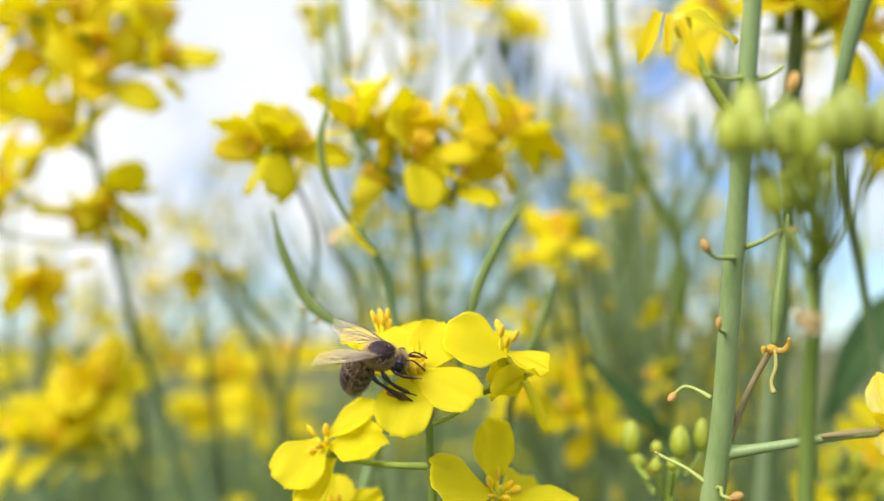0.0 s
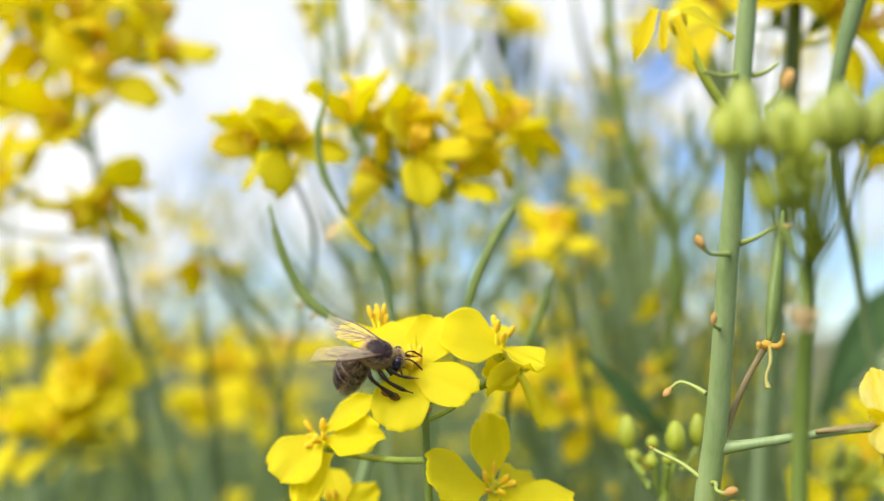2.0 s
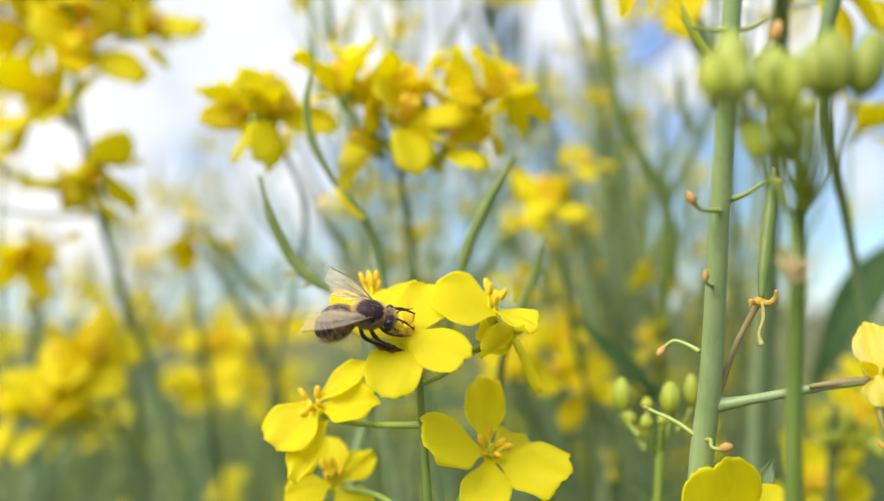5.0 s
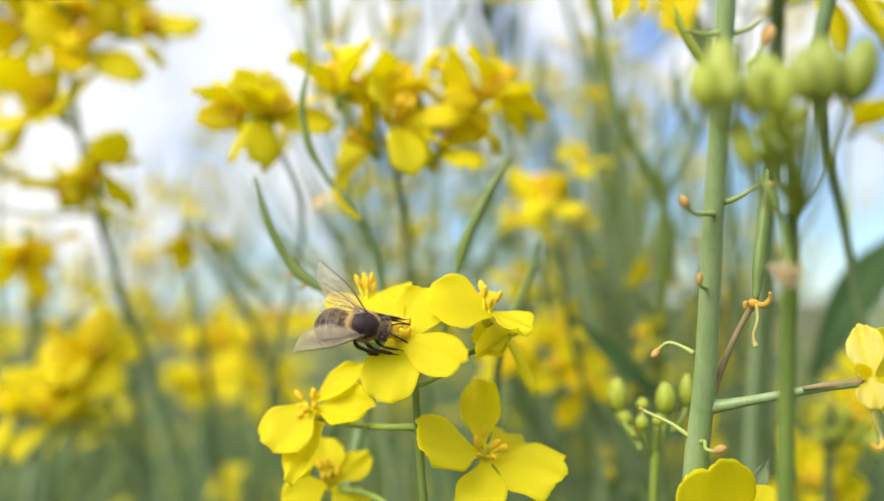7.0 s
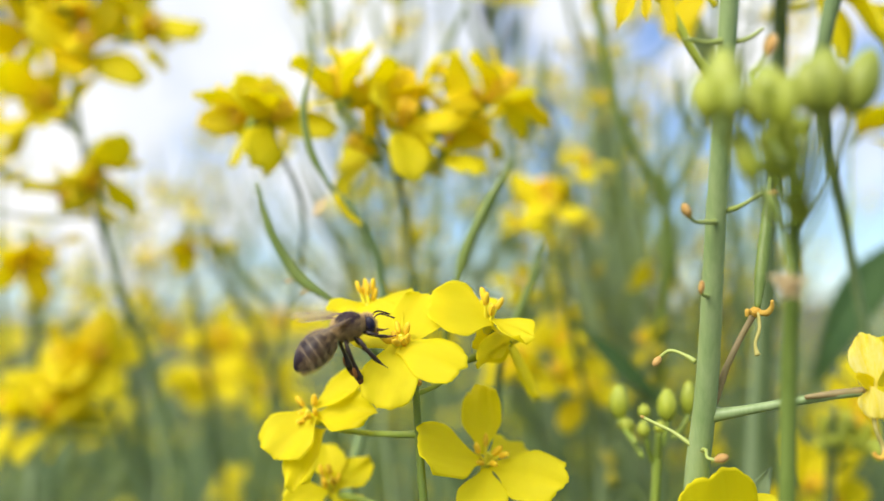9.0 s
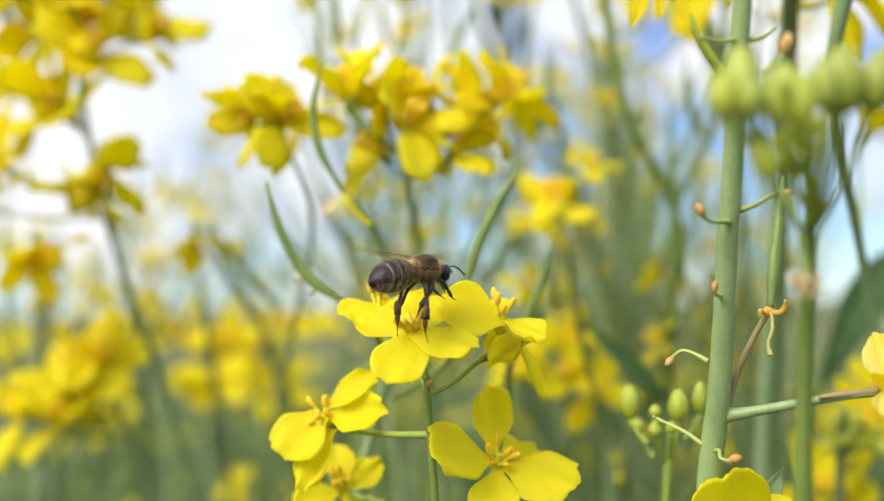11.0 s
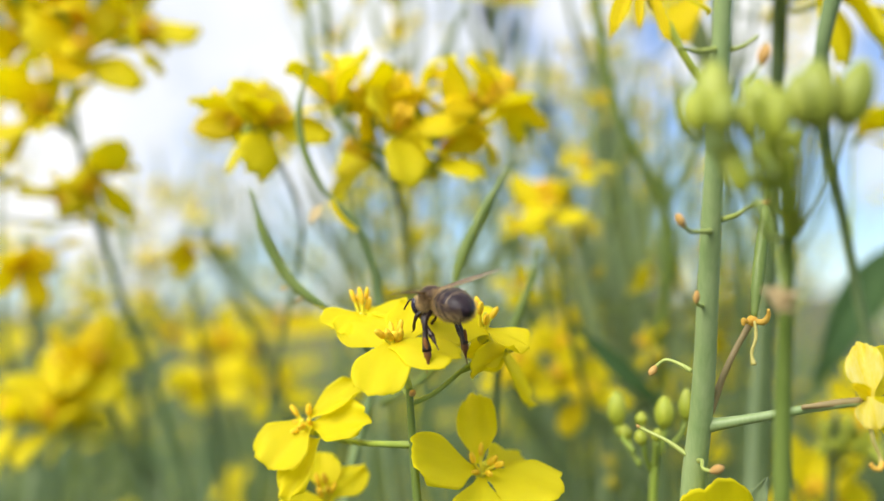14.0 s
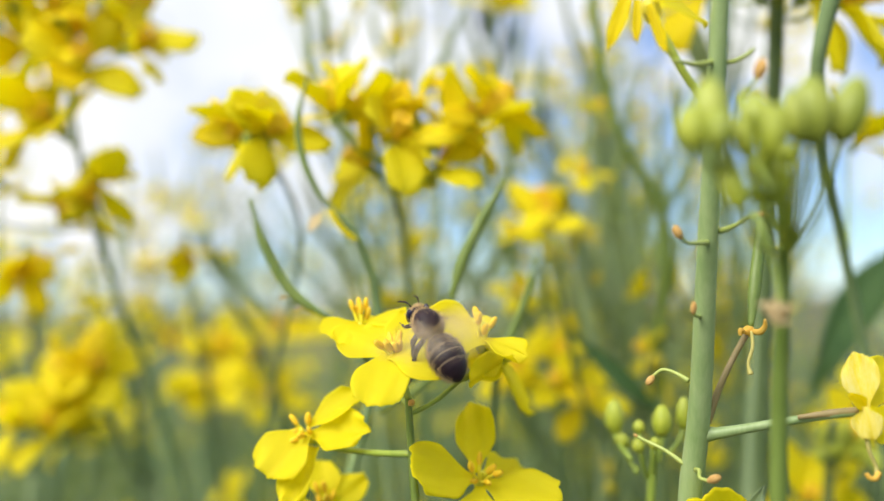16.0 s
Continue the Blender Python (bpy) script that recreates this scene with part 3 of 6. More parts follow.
# ---- the tall plain stem with dried pedicels
b_top, b_low = (0.0410, 0.1366, 1.2472), (0.0400, 0.1605, 1.1760)
PLANT_B = plant(b_low, "tall smooth pale green rape stem with dried pedicels")
stalk(PLANT_B, [down(b_low, -0.02, 0.03), (b_low[0] - 0.006, b_low[1] + 0.012, 0.9), b_low, (0.0406, 0.1578, 1.1844), (0.0406, 0.1487, 1.2094), (0.0406, 0.1422, 1.2273), b_top, (0.0408, 0.1316, 1.2594)],
      (5, 3.2, 1.82, 1.7, 1.45, 1.3, 1.2, 0.9), STEM, 16, "stem", ridge=0.015)
knob(PLANT_B, [(0.0402, 0.1466, 1.2110), (0.0377, 0.1436, 1.2108), (0.0362, 0.1416, 1.2108), (0.0352, 0.1405, 1.2114)], (-0.45, -0.1, 0.85), 1.9, 1.45)
knob(PLANT_B, [(0.0421, 0.1475, 1.2126), (0.0434, 0.1444, 1.2131), (0.0446, 0.1413, 1.2140), (0.0453, 0.1393, 1.2142)], (0.95, 0, -0.05), 1.4, 0.85)
knob(PLANT_B, [(0.0406, 0.1524, 1.2008), (0.0396, 0.1504, 1.2008), (0.0386, 0.1484, 1.2010), (0.0381, 0.1474, 1.2013)], (0.05, -0.2, 0.95), 1.7, 0.95)
knob(PLANT_B, [(0.0396, 0.1582, 1.1912), (0.0381, 0.1592, 1.1922), (0.0362, 0.1601, 1.1928), (0.0350, 0.1612, 1.1918)], (-0.6, -0.1, -0.7), 1.7, 1.35)
knob(PLANT_B, [(0.0390, 0.1593, 1.1787), (0.0362, 0.1611, 1.1808), (0.0339, 0.1630, 1.1819), (0.0329, 0.1640, 1.1824)], (-0.8, 0, 0.5), 0.8, 0.55)
knob(PLANT_B, [(0.0400, 0.1573, 1.1783), (0.0398, 0.1543, 1.1786), (0.0395, 0.1523, 1.1779), (0.0403, 0.1513, 1.1777)], (0.9, -0.2, 0.3), 1.9, 1.6)
knob(PLANT_B, [(0.0401, 0.1396, 1.2346), (0.0374, 0.1377, 1.2339), (0.0354, 0.1367, 1.2340), (0.0344, 0.1357, 1.2339)], (-0.95, 0, 0.1), 0.7, 0.5, tip=STEM_BRIGHT)
knob(PLANT_B, [(0.0417, 0.1406, 1.2346), (0.0432, 0.1396, 1.2347), (0.0443, 0.1386, 1.2352), (0.0448, 0.1385, 1.2356)], (0.7, 0, 0.5), 0.7, 0.45, tip=STEM_BRIGHT)
# side branch with a withered flower at its end
stalk(PLANT_B, [(0.0410, 0.1584, 1.1833), (0.0429, 0.1574, 1.1835), (0.0456, 0.1558, 1.1841), (0.0527, 0.1537, 1.1855), (0.0577, 0.1514, 1.1865), (0.0611, 0.1504, 1.1869)], (1.5, 0.95, 0.75, 0.64, 0.6, 0.58), STEM, 10, "branch")
stalk(PLANT_B, [(0.0535, 0.1522, 1.1862), (0.0577, 0.1513, 1.1867), (0.0614, 0.1503, 1.1871)], (0.3, 0.6, 0.6), STEM_BROWN, 10, "branch", "reddish end of the branch")
FLOWER_W = flower_core(PLANT_B, (0.0627, 0.1504, 1.1872), (0.5, -0.6, -0.5), BUD_TIP)
petal(FLOWER_W, (0.0624, 0.1499, 1.1873), (0.0617, 0.1510, 1.1953), (-0.4, -0.9, 0.2), 5.4, 81, PETAL_GLARE, cup=0.4, ruffle=0.1)
petal(FLOWER_W, (0.0633, 0.1508, 1.1876), (0.0681, 0.1540, 1.1945), (0.1, -0.9, 0.2), 7.2, 82, PETAL)
petal(FLOWER_W, (0.0618, 0.1488, 1.1878), (0.0613, 0.1465, 1.1839), (-0.4, -0.9, 0.1), 4.4, 83, PETAL_GLARE, cup=0.4, ruffle=0.15)
petal(FLOWER_W, (0.0623, 0.1489, 1.1874), (0.0667, 0.1485, 1.1842), (0.1, -0.9, 0.2), 6.4, 84, PETAL, ruffle=0.12)
petal(FLOWER_W, (0.0622, 0.1494, 1.1875), (0.0597, 0.1473, 1.1894), (-0.3, -0.9, 0.3), 2.0, 85, PETAL_OLD, cup=0.6)
stalk(FLOWER_W, [(0.0614, 0.1480, 1.1845), (0.0617, 0.1476, 1.1817), (0.0625, 0.1477, 1.1797), (0.0625, 0.1473, 1.1787)], (0.32, 0.3, 0.3, 0.36), SPENT_PALE, 6, "filament")
stalk(FLOWER_W, [(0.0627, 0.1473, 1.1790), (0.0619, 0.1468, 1.1782), (0.0611, 0.1468, 1.1785), (0.0608, 0.1468, 1.1790)], (0.45, 0.4, 0.36, 0.3), SPENT_DRY, 6, "filament")
# thin reddish stalk with a spent flower under a young pod
stalk(PLANT_B, [(0.0420, 0.1578, 1.1851), (0.0443, 0.1583, 1.1905), (0.0466, 0.1590, 1.1946), (0.0487, 0.1597, 1.1977)], (0.62, 0.5, 0.46, 0.5), STEM_BROWN, 8)
SPENT = part("spent_flower", lathe([(0.3 * MM, -0.8 * MM), (0.9 * MM, -0.3 * MM), (1.1 * MM, 0.3 * MM), (0.7 * MM, 0.8 * MM)], 8, 0.8), SPENT_DRY, PLANT_B, along((0.0491, 0.1597, 1.1982), (0.25, -0.2, 0.9)), "withered orange flower")
stalk(SPENT, [(0.0493, 0.1587, 1.1983), (0.0491, 0.1579, 1.1959), (0.0483, 0.1576, 1.1934), (0.0485, 0.1572, 1.1920)], (0.26, 0.27, 0.24, 0.45), SPENT_PALE, 6, "filament")
stalk(SPENT, [(0.0496, 0.1587, 1.1982), (0.0503, 0.1577, 1.1982), (0.0508, 0.1571, 1.1990), (0.0507, 0.1565, 1.2000)], (0.45, 0.5, 0.42, 0.25), SPENT_DRY, 6, "filament")
stalk(SPENT, [(0.0481, 0.1587, 1.1982), (0.0473, 0.1577, 1.1985), (0.0473, 0.1577, 1.1977)], (0.35, 0.35, 0.25), SPENT_DRY, 6, "filament")
pod(PLANT_B, [(0.0497, 0.1606, 1.1987), (0.0510, 0.1621, 1.2051), (0.0525, 0.1636, 1.2121), (0.0538, 0.1650, 1.2192)], 1.15, STEM_OLIVE)
# hanging flower near the top
H0 = (0.0317, 0.1390, 1.2428)
FLOWER_H = flower_core(PLANT_B, H0, (-0.25, -0.2, 0.9), BUD_TIP, 1.3, "fading flower with narrow drooping petals")
stalk(PLANT_B, [(0.0412, 0.1433, 1.2271), (0.0384, 0.1410, 1.2305), (0.0359, 0.1397, 1.2337), (0.0338, 0.1394, 1.2378), (0.0320, 0.1391, 1.2413)], (0.72, 0.6, 0.56, 0.56, 0.7), STEM_LIT)
petal(FLOWER_H, (0.0286, 0.1377, 1.2429), (0.0254, 0.1355, 1.2352), (-0.1, -0.9, 0.2), 2.1, 91, PETAL_OLD, cup=0.5, droop=-0.05, claw=0.6, tip=0.6)
petal(FLOWER_H, (0.0297, 0.1367, 1.2423), (0.0292, 0.1355, 1.2363), (-0.1, -0.9, 0.2), 1.5, 92, PETAL_OLD, cup=0.5, droop=-0.05, claw=0.6, tip=0.6)
petal(FLOWER_H, (0.0314, 0.1372, 1.2418), (0.0330, 0.1356, 1.2348), (-0.1, -0.9, 0.2), 1.6, 93, PETAL_OLD, cup=0.5, droop=-0.05, claw=0.6, tip=0.6)
petal(FLOWER_H, (0.0319, 0.1380, 1.2428), (0.0408, 0.1420, 1.2422), (0.1, -0.7, 0.7), 7.0, 94, PETAL, cup=0.1, droop=0.2)

# ---- bud cluster beside the plain stem
d_low = (0.0389, 0.1859, 1.1722)
PLANT_D = plant(d_low, "short rape shoot with a cluster of closed green buds")
stalk(PLANT_D, [down(d_low, 0.03, 0.05), (d_low[0] + 0.005, d_low[1] + 0.01, 0.95), d_low, (0.0393, 0.1856, 1.1759), (0.0394, 0.1855, 1.1774)], (3, 2, 0.8, 0.7, 0.7), STEM_FRESH, 8, "stem")
for k, (foot, root, lean, ln, wd) in enumerate((
        ((0.0408, 0.1853, 1.1796), (0.0400, 0.1857, 1.1752), 0.02, 5.0, 3.1),
        ((0.0449, 0.1872, 1.1805), (0.0417, 0.1856, 1.1764), 0.05, 5.2, 2.5),
        ((0.0339, 0.1933, 1.1793), (0.0354, 0.1856, 1.1758), 0.00, 5.6, 3.2),
        ((0.0374, 0.1883, 1.1798), (0.0375, 0.1856, 1.1758), 0.00, 2.2, 2.0),
        ((0.0355, 0.1915, 1.1769), (0.0364, 0.1858, 1.1733), -0.40, 2.6, 2.2),
        ((0.0367, 0.1835, 1.1771), (0.0381, 0.1859, 1.1725), -0.30, 2.4, 2.0),
        ((0.0386, 0.1814, 1.1779), (0.0393, 0.1858, 1.1730), 0.10, 2.0, 1.8),
        ((0.0353, 0.1955, 1.1770), (0.0364, 0.1858, 1.1739), -0.30, 2.5, 2.2),
        )):
    stalk(PLANT_D, [root, Vector(root).lerp(Vector(foot), 0.6) - Vector((0, 0, 0.0006)), foot], (0.45, 0.4, 0.5), STEM_FRESH, 6)
    bud(PLANT_D, foot, (lean, -0.05, 1), ln * 1.08, wd * 1.18, BUD_PALE, k)

# ---- the shoot in front of the plane of focus, with large soft buds
f_low = (0.0436, 0.1300, 1.1805)
PLANT_F = plant(f_low, "rape shoot with plump green buds close to the lens")
stalk(PLANT_F, [down(f_low, 0.01, -0.015), (f_low[0] + 0.002, f_low[1] - 0.004, 0.9), f_low, (0.0437, 0.1280, 1.1933), (0.0435, 0.1252, 1.2026), (0.0423, 0.1204, 1.2127), (0.0412, 0.1180, 1.2169)],
      (4.5, 3, 1.08, 1.0, 0.85, 0.65, 0.5), STEM_OLIVE, 12, "stem")
for k, (foot, root, lean, ln, wd, mat) in enumerate((
        ((0.0306, 0.1049, 1.2188), (0.0414, 0.1202, 1.2145), (0.0, 0.0, 1), 6.6, 4.3, BUD),
        ((0.0286, 0.1029, 1.2178), (0.0413, 0.1202, 1.2143), (-0.16, 0.0, 1), 4.6, 3.3, BUD_PALE),
        ((0.0306, 0.1025, 1.2179), (0.0413, 0.1202, 1.2143), (0.12, 0.0, 1), 3.9, 2.9, BUD),
        ((0.0365, 0.1088, 1.2202), (0.0417, 0.1193, 1.2165), (-0.1, 0.1, 1), 4.4, 3.9, BUD),
        ((0.0362, 0.1039, 1.2170), (0.0414, 0.1185, 1.2156), (0.06, -0.1, 1), 5.4, 2.9, BUD_PALE),
        ((0.0342, 0.1044, 1.2172), (0.0415, 0.1194, 1.2148), (-0.32, -0.1, 1), 4.3, 2.6, BUD_PALE),
        ((0.0416, 0.1078, 1.2189), (0.0438, 0.1240, 1.2079), (0.0, -0.05, 1), 7.0, 4.9, BUD),
        ((0.0398, 0.1068, 1.2191), (0.0438, 0.1240, 1.2079), (-0.1, -0.05, 1), 5.4, 3.2, BUD),
        ((0.0446, 0.1084, 1.2192), (0.0440, 0.1239, 1.2085), (0.34, -0.05, 1), 7.0, 4.3, BUD),
        ((0.0337, 0.1062, 1.2122), (0.0430, 0.1239, 1.2085), (-0.3, 0.05, 1), 5.8, 3.0, BUD_PALE),
        ((0.0396, 0.1160, 1.2173), (0.0417, 0.1194, 1.2144), (-0.2, -0.2, 1), 2.6, 2.2, BUD_PALE),
        ((0.0410, 0.1151, 1.2177), (0.0419, 0.1194, 1.2144), (0.2, -0.2, 1), 2.4, 2.0, BUD_PALE),
        ((0.0384, 0.1151, 1.2153), (0.0419, 0.1205, 1.2115), (-0.3, -0.2, 1), 2.4, 1.8, BUD_PALE),
        ((0.0368, 0.1121, 1.2161), (0.0411, 0.1185, 1.2107), (-0.35, -0.2, 1), 1.9, 1.4, BUD_PALE),
        ((0.0388, 0.1111, 1.2156), (0.0413, 0.1186, 1.2100), (0.05, -0.2, 1), 2.0, 1.5, BUD_PALE),
        ((0.0407, 0.1121, 1.2155), (0.0416, 0.1186, 1.2100), (0.3, -0.2, 1), 1.8, 1.4, BUD_PALE),
        ((0.0417, 0.1139, 1.2182), (0.0420, 0.1196, 1.2095), (0.2, -0.2, 1), 1.9, 1.5, BUD_PALE),
        )):
    mid = Vector(root).lerp(Vector(foot), 0.55) - Vector((0, 0, 0.0016))
    stalk(PLANT_F, [root, mid, foot], (0.36, 0.28, 0.42), STEM_LIT, 8)
    bud(PLANT_F, foot, lean, ln * 0.98, wd * 0.99, mat, 30 + k)
stalk(PLANT_F, [(0.0415, 0.1192, 1.2025), (0.0406, 0.1197, 1.2082), (0.0399, 0.1205, 1.2115), (0.0392, 0.1214, 1.2129)], (0.4, 0.3, 0.28, 0.25), STEM_FRESH, 6)
part("withered_flower", join(*[moved(blade(3.1 * MM, 2.0 * MM, 60 + k, 5, 4, cup=0.5, ruffle=0.2), pose(0, 0, 0, 40 + 30 * (k % 3), 0, 60 * k)) for k in range(6)]),
     FLUFF, PLANT_F, along((0.0401, 0.1174, 1.2003), (0, -0.4, 0.9)), "withered pale brown blossom")
knob(PLANT_F, [(0.0402, 0.1282, 1.2277), (0.0410, 0.1271, 1.2285), (0.0414, 0.1260, 1.2291), (0.0418, 0.1260, 1.2295)], (0.3, 0, 0.9), 2.5, 1.9)
stalk(PLANT_F, [(0.0386, 0.1112, 1.2146), (0.0384, 0.1169, 1.2186), (0.0395, 0.1244, 1.2246), (0.0402, 0.1282, 1.2275)], (0.45, 0.4, 0.36, 0.34), STEM_FRESH, 6)

# ---- pods and flowers just behind the plane of focus
e_low = (-0.0156, 0.2083, 1.1688)
PLANT_E = plant(e_low, "rape plant with slender curved green pods and soft yellow flowers")
stalk(PLANT_E, [down(e_low, 0.04, 0.06), (e_low[0] + 0.01, e_low[1] + 0.02, 0.9), e_low, (-0.0102, 0.2066, 1.1892), (-0.0091, 0.2053, 1.2043), (-0.0124, 0.2014, 1.2160), (-0.0185, 0.1998, 1.2233)], (4, 2.6, 1.1, 0.95, 0.85, 0.75, 0.5), STEM_DARK, 8, "stem")
pod(PLANT_E, [(-0.0182, 0.1988, 1.2228), (-0.0216, 0.1982, 1.2297), (-0.0228, 0.1976, 1.2369), (-0.0210, 0.1969, 1.2455)], 0.85)
pod(PLANT_E, [(-0.0173, 0.1905, 1.2015), (-0.0226, 0.1912, 1.2052), (-0.0276, 0.1906, 1.2131), (-0.0305, 0.1898, 1.2229)], 1.15)
stalk(PLANT_E, [(-0.0102, 0.2065, 1.1903), (-0.0128, 0.1969, 1.1969), (-0.0173, 0.1905, 1.2015)], (0.7, 0.55, 0.5), POD, 8)
pod(PLANT_E, [(0.0049, 0.1954, 1.2035), (0.0068, 0.1949, 1.2098), (0.0107, 0.1942, 1.2180), (0.0157, 0.1935, 1.2261)], 1.25, POD)
stalk(PLANT_E, [(-0.0091, 0.2071, 1.1827), (0.0017, 0.2015, 1.1905), (0.0037, 0.1968, 1.1979), (0.0049, 0.1954, 1.2035)], (0.7, 0.55, 0.5, 0.5), POD, 8)
stalk(PLANT_E, [(-0.0173, 0.1989, 1.2215), (-0.0152, 0.1992, 1.2179), (-0.0125, 0.1994, 1.2156)], (0.6, 0.65, 0.5), PETAL_OLD, 6, "spent_flower")
petal(PLANT_E, (-0.0187, 0.1980, 1.2208), (-0.0213, 0.1972, 1.2175), (-0.2, -0.9, 0.3), 2.2, 97, FLUFF)
# a pair of small dry stubs along the pod
petal(PLANT_E, (-0.0239, 0.1902, 1.2052), (-0.0259, 0.1902, 1.2052), (-0.2, -0.9, 0.3), 0.9, 98, STEM_BROWN)
petal(PLANT_E, (-0.0212, 0.1904, 1.2035), (-0.0229, 0.1894, 1.2030), (-0.2, -0.9, 0.3), 0.9, 99, STEM_BROWN)

g_low = (0.0129, 0.2337, 1.1650)
PLANT_G = plant(g_low, "slender rape stem with a long thin pod")
stalk(PLANT_G, [down(g_low, 0.0, 0.05), (g_low[0], g_low[1] + 0.01, 0.9), g_low, (0.0137, 0.2168, 1.1864), (0.0139, 0.2065, 1.1903)], (4, 2.6, 1.0, 0.8, 0.6), STEM_DARK, 8, "stem")
pod(PLANT_G, [(0.0139, 0.2065, 1.1903), (0.0169, 0.2059, 1.1979), (0.0196, 0.2053, 1.2043), (0.0219, 0.2047, 1.2119)], 0.95)


# ---- soft plants behind: stem through given points, then flowers along its head
def soft_plant(label, stem_pts, radii, flowers=(), pods=(), leaves=(), mat=STEM_DARK, drift=(0.02, 0.05), size=1.2, petal_mat=PETAL, leaf_mat=LEAF, crowd=0):
    low = Vector(stem_pts[0])
    rnd = random.Random(int(abs(low.x) * 1e5))
    flowers = list(flowers)
    for _ in range(crowd):
        c, axis = flowers[rnd.randrange(len(flowers))]
        flowers.append((Vector(c) + Vector((rnd.uniform(-7, 7), rnd.uniform(0, 12), rnd.uniform(-6, 5))) * MM, (rnd.uniform(-0.8, 0.8), rnd.uniform(-0.6, 0.3), rnd.uniform(-0.1, 0.9))))
    ob = plant(low, label)
    if low.z > 0.8:
        pts = [down(low, *drift), (low.x + drift[0] * 0.4, low.y + drift[1] * 0.4, low.z * 0.7), *stem_pts]
        radii = (radii[0] * 2.6, radii[0] * 1.8, *radii)
    else:
        pts = [down(low), *stem_pts]
        radii = (radii[0], *radii)
    st = stalk(ob, pts, radii, mat, 8, "stem")
    path = spline(stem_pts, 12)
    for k, (c, axis) in enumerate(flowers):
        c = Vector(c)
        axis = (axis[0] + 0.5 * math.sin(7.0 * k + low.x * 90), axis[1] - 0.15 + 0.35 * math.sin(4.0 * k), axis[2])
        soft_flower(ob, c, axis, 100 + k + int(abs(c.x) * 9000), size, petal_mat is PETAL_OLD and 0.6 or 0.8, petal_mat)
        near = min(path, key=lambda q: (q - c).length + (0.03 if q.z > c.z - 0.003 else 0))
        back = c - Vector(axis).normalized() * 2.4 * MM * size
        stalk(ob, [near, near.lerp(back, 0.6) - Vector((0, 0, 0.001)), back], (0.5, 0.42, 0.45), STEM_FRESH, 5)
    for p in pods:
        pod(ob, p, 1.3)
    for foot, tip, nrm, w in leaves:
        leaf(ob, foot, tip, nrm, w, int(abs(foot[0]) * 9000), leaf_mat)
    return ob


soft_plant("rape plant with a soft head of yellow flowers", [(-0.0005, 0.2641, 1.1604), (-0.0032, 0.2513, 1.1947), (-0.0055, 0.2340, 1.2223), (-0.0075, 0.2202, 1.2316)], (0.9, 0.8, 0.7, 0.6),
           [((-0.0177, 0.2123, 1.2417), (-0.25, -0.2, 0.9)), ((-0.0056, 0.2138, 1.2358), (0.1, -0.3, 0.8)), ((0.0063, 0.2175, 1.2392), (0.2, -0.2, 0.9)), ((0.0118, 0.2193, 1.2415), (0.45, -0.1, 0.85)),
            ((0.0036, 0.2181, 1.2319), (0.1, -0.4, 0.8)), ((-0.0111, 0.2214, 1.2407), (-0.1, 0.1, 1)), ((-0.0017, 0.2232, 1.2434), (0.0, 0.1, 1)), ((-0.0112, 0.2241, 1.2321), (-0.3, -0.4, 0.6)),
            ((0.0144, 0.2231, 1.2440), (0.8, 0.1, 0.5))], crowd=3)
soft_plant("rape shoot with a drooping soft yellow flower", [(-0.0465, 0.2844, 1.1574), (-0.0363, 0.2613, 1.1945), (-0.0278, 0.2340, 1.2223), (-0.0313, 0.2179, 1.2348)], (0.7, 0.6, 0.5, 0.4),
           [((-0.0352, 0.2155, 1.2388), (-0.2, 0.2, 1)), ((-0.0318, 0.2136, 1.2378), (0.6, -0.3, 0.4))], petal_mat=PETAL, crowd=1)
soft_plant("rape plant with a tall out-of-focus flower head", [(-0.0727, 0.3078, 1.1539), (-0.0772, 0.2955, 1.1815), (-0.0821, 0.2727, 1.2144), (-0.0829, 0.2626, 1.2278), (-0.0864, 0.2583, 1.2552), (-0.0878, 0.2568, 1.2745)], (1.4, 1.2, 0.9, 0.8, 0.7, 0.5),
           [((-0.1002, 0.2564, 1.2786), (-0.6, -0.2, 0.6)), ((-0.0885, 0.2547, 1.2753), (-0.1, -0.3, 0.9)), ((-0.0767, 0.2568, 1.2745), (0.4, -0.3, 0.8)), ((-0.0709, 0.2554, 1.2668), (0.7, -0.2, 0.5)), ((-0.0823, 0.2538, 1.2618), (0.1, -0.7, 0.5)),
            ((-0.0926, 0.2565, 1.2527), (-0.6, -0.3, 0.4)), ((-0.1017, 0.2604, 1.2549), (-0.8, 0, 0.4)), ((-0.0891, 0.2590, 1.2476), (0.1, -0.4, 0.5)), ((-0.0976, 0.2632, 1.2692), (-0.5, 0.2, 0.6)), ((-0.1092, 0.2685, 1.2779), (-0.3, 0.2, 0.9)),
            ((-0.0792, 0.2622, 1.2819), (0.1, 0.1, 1)), ((-0.0735, 0.2626, 1.2762), (0.3, 0.1, 0.9)), ((-0.0856, 0.2592, 1.2695), (0.1, -0.5, 0.8))], size=1.44)
soft_plant("rape shoot with hanging yellow petals out of focus", [(-0.0945, 0.3434, 1.1486), (-0.0897, 0.3199, 1.1900), (-0.0873, 0.2875, 1.2182), (-0.0815, 0.2598, 1.2373)], (1.2, 1.0, 0.8, 0.5),
           [((-0.0800, 0.2570, 1.2350), (0.3, -0.3, -0.8)), ((-0.0852, 0.2600, 1.2322), (-0.3, -0.2, -0.9)), ((-0.0816, 0.2577, 1.2386), (0.1, 0.1, -0.9)), ((-0.1075, 0.2659, 1.2367), (-0.4, 0.1, 0.5)), ((-0.1130, 0.2685, 1.2292), (-0.4, 0.1, 0.5))], size=1.2)
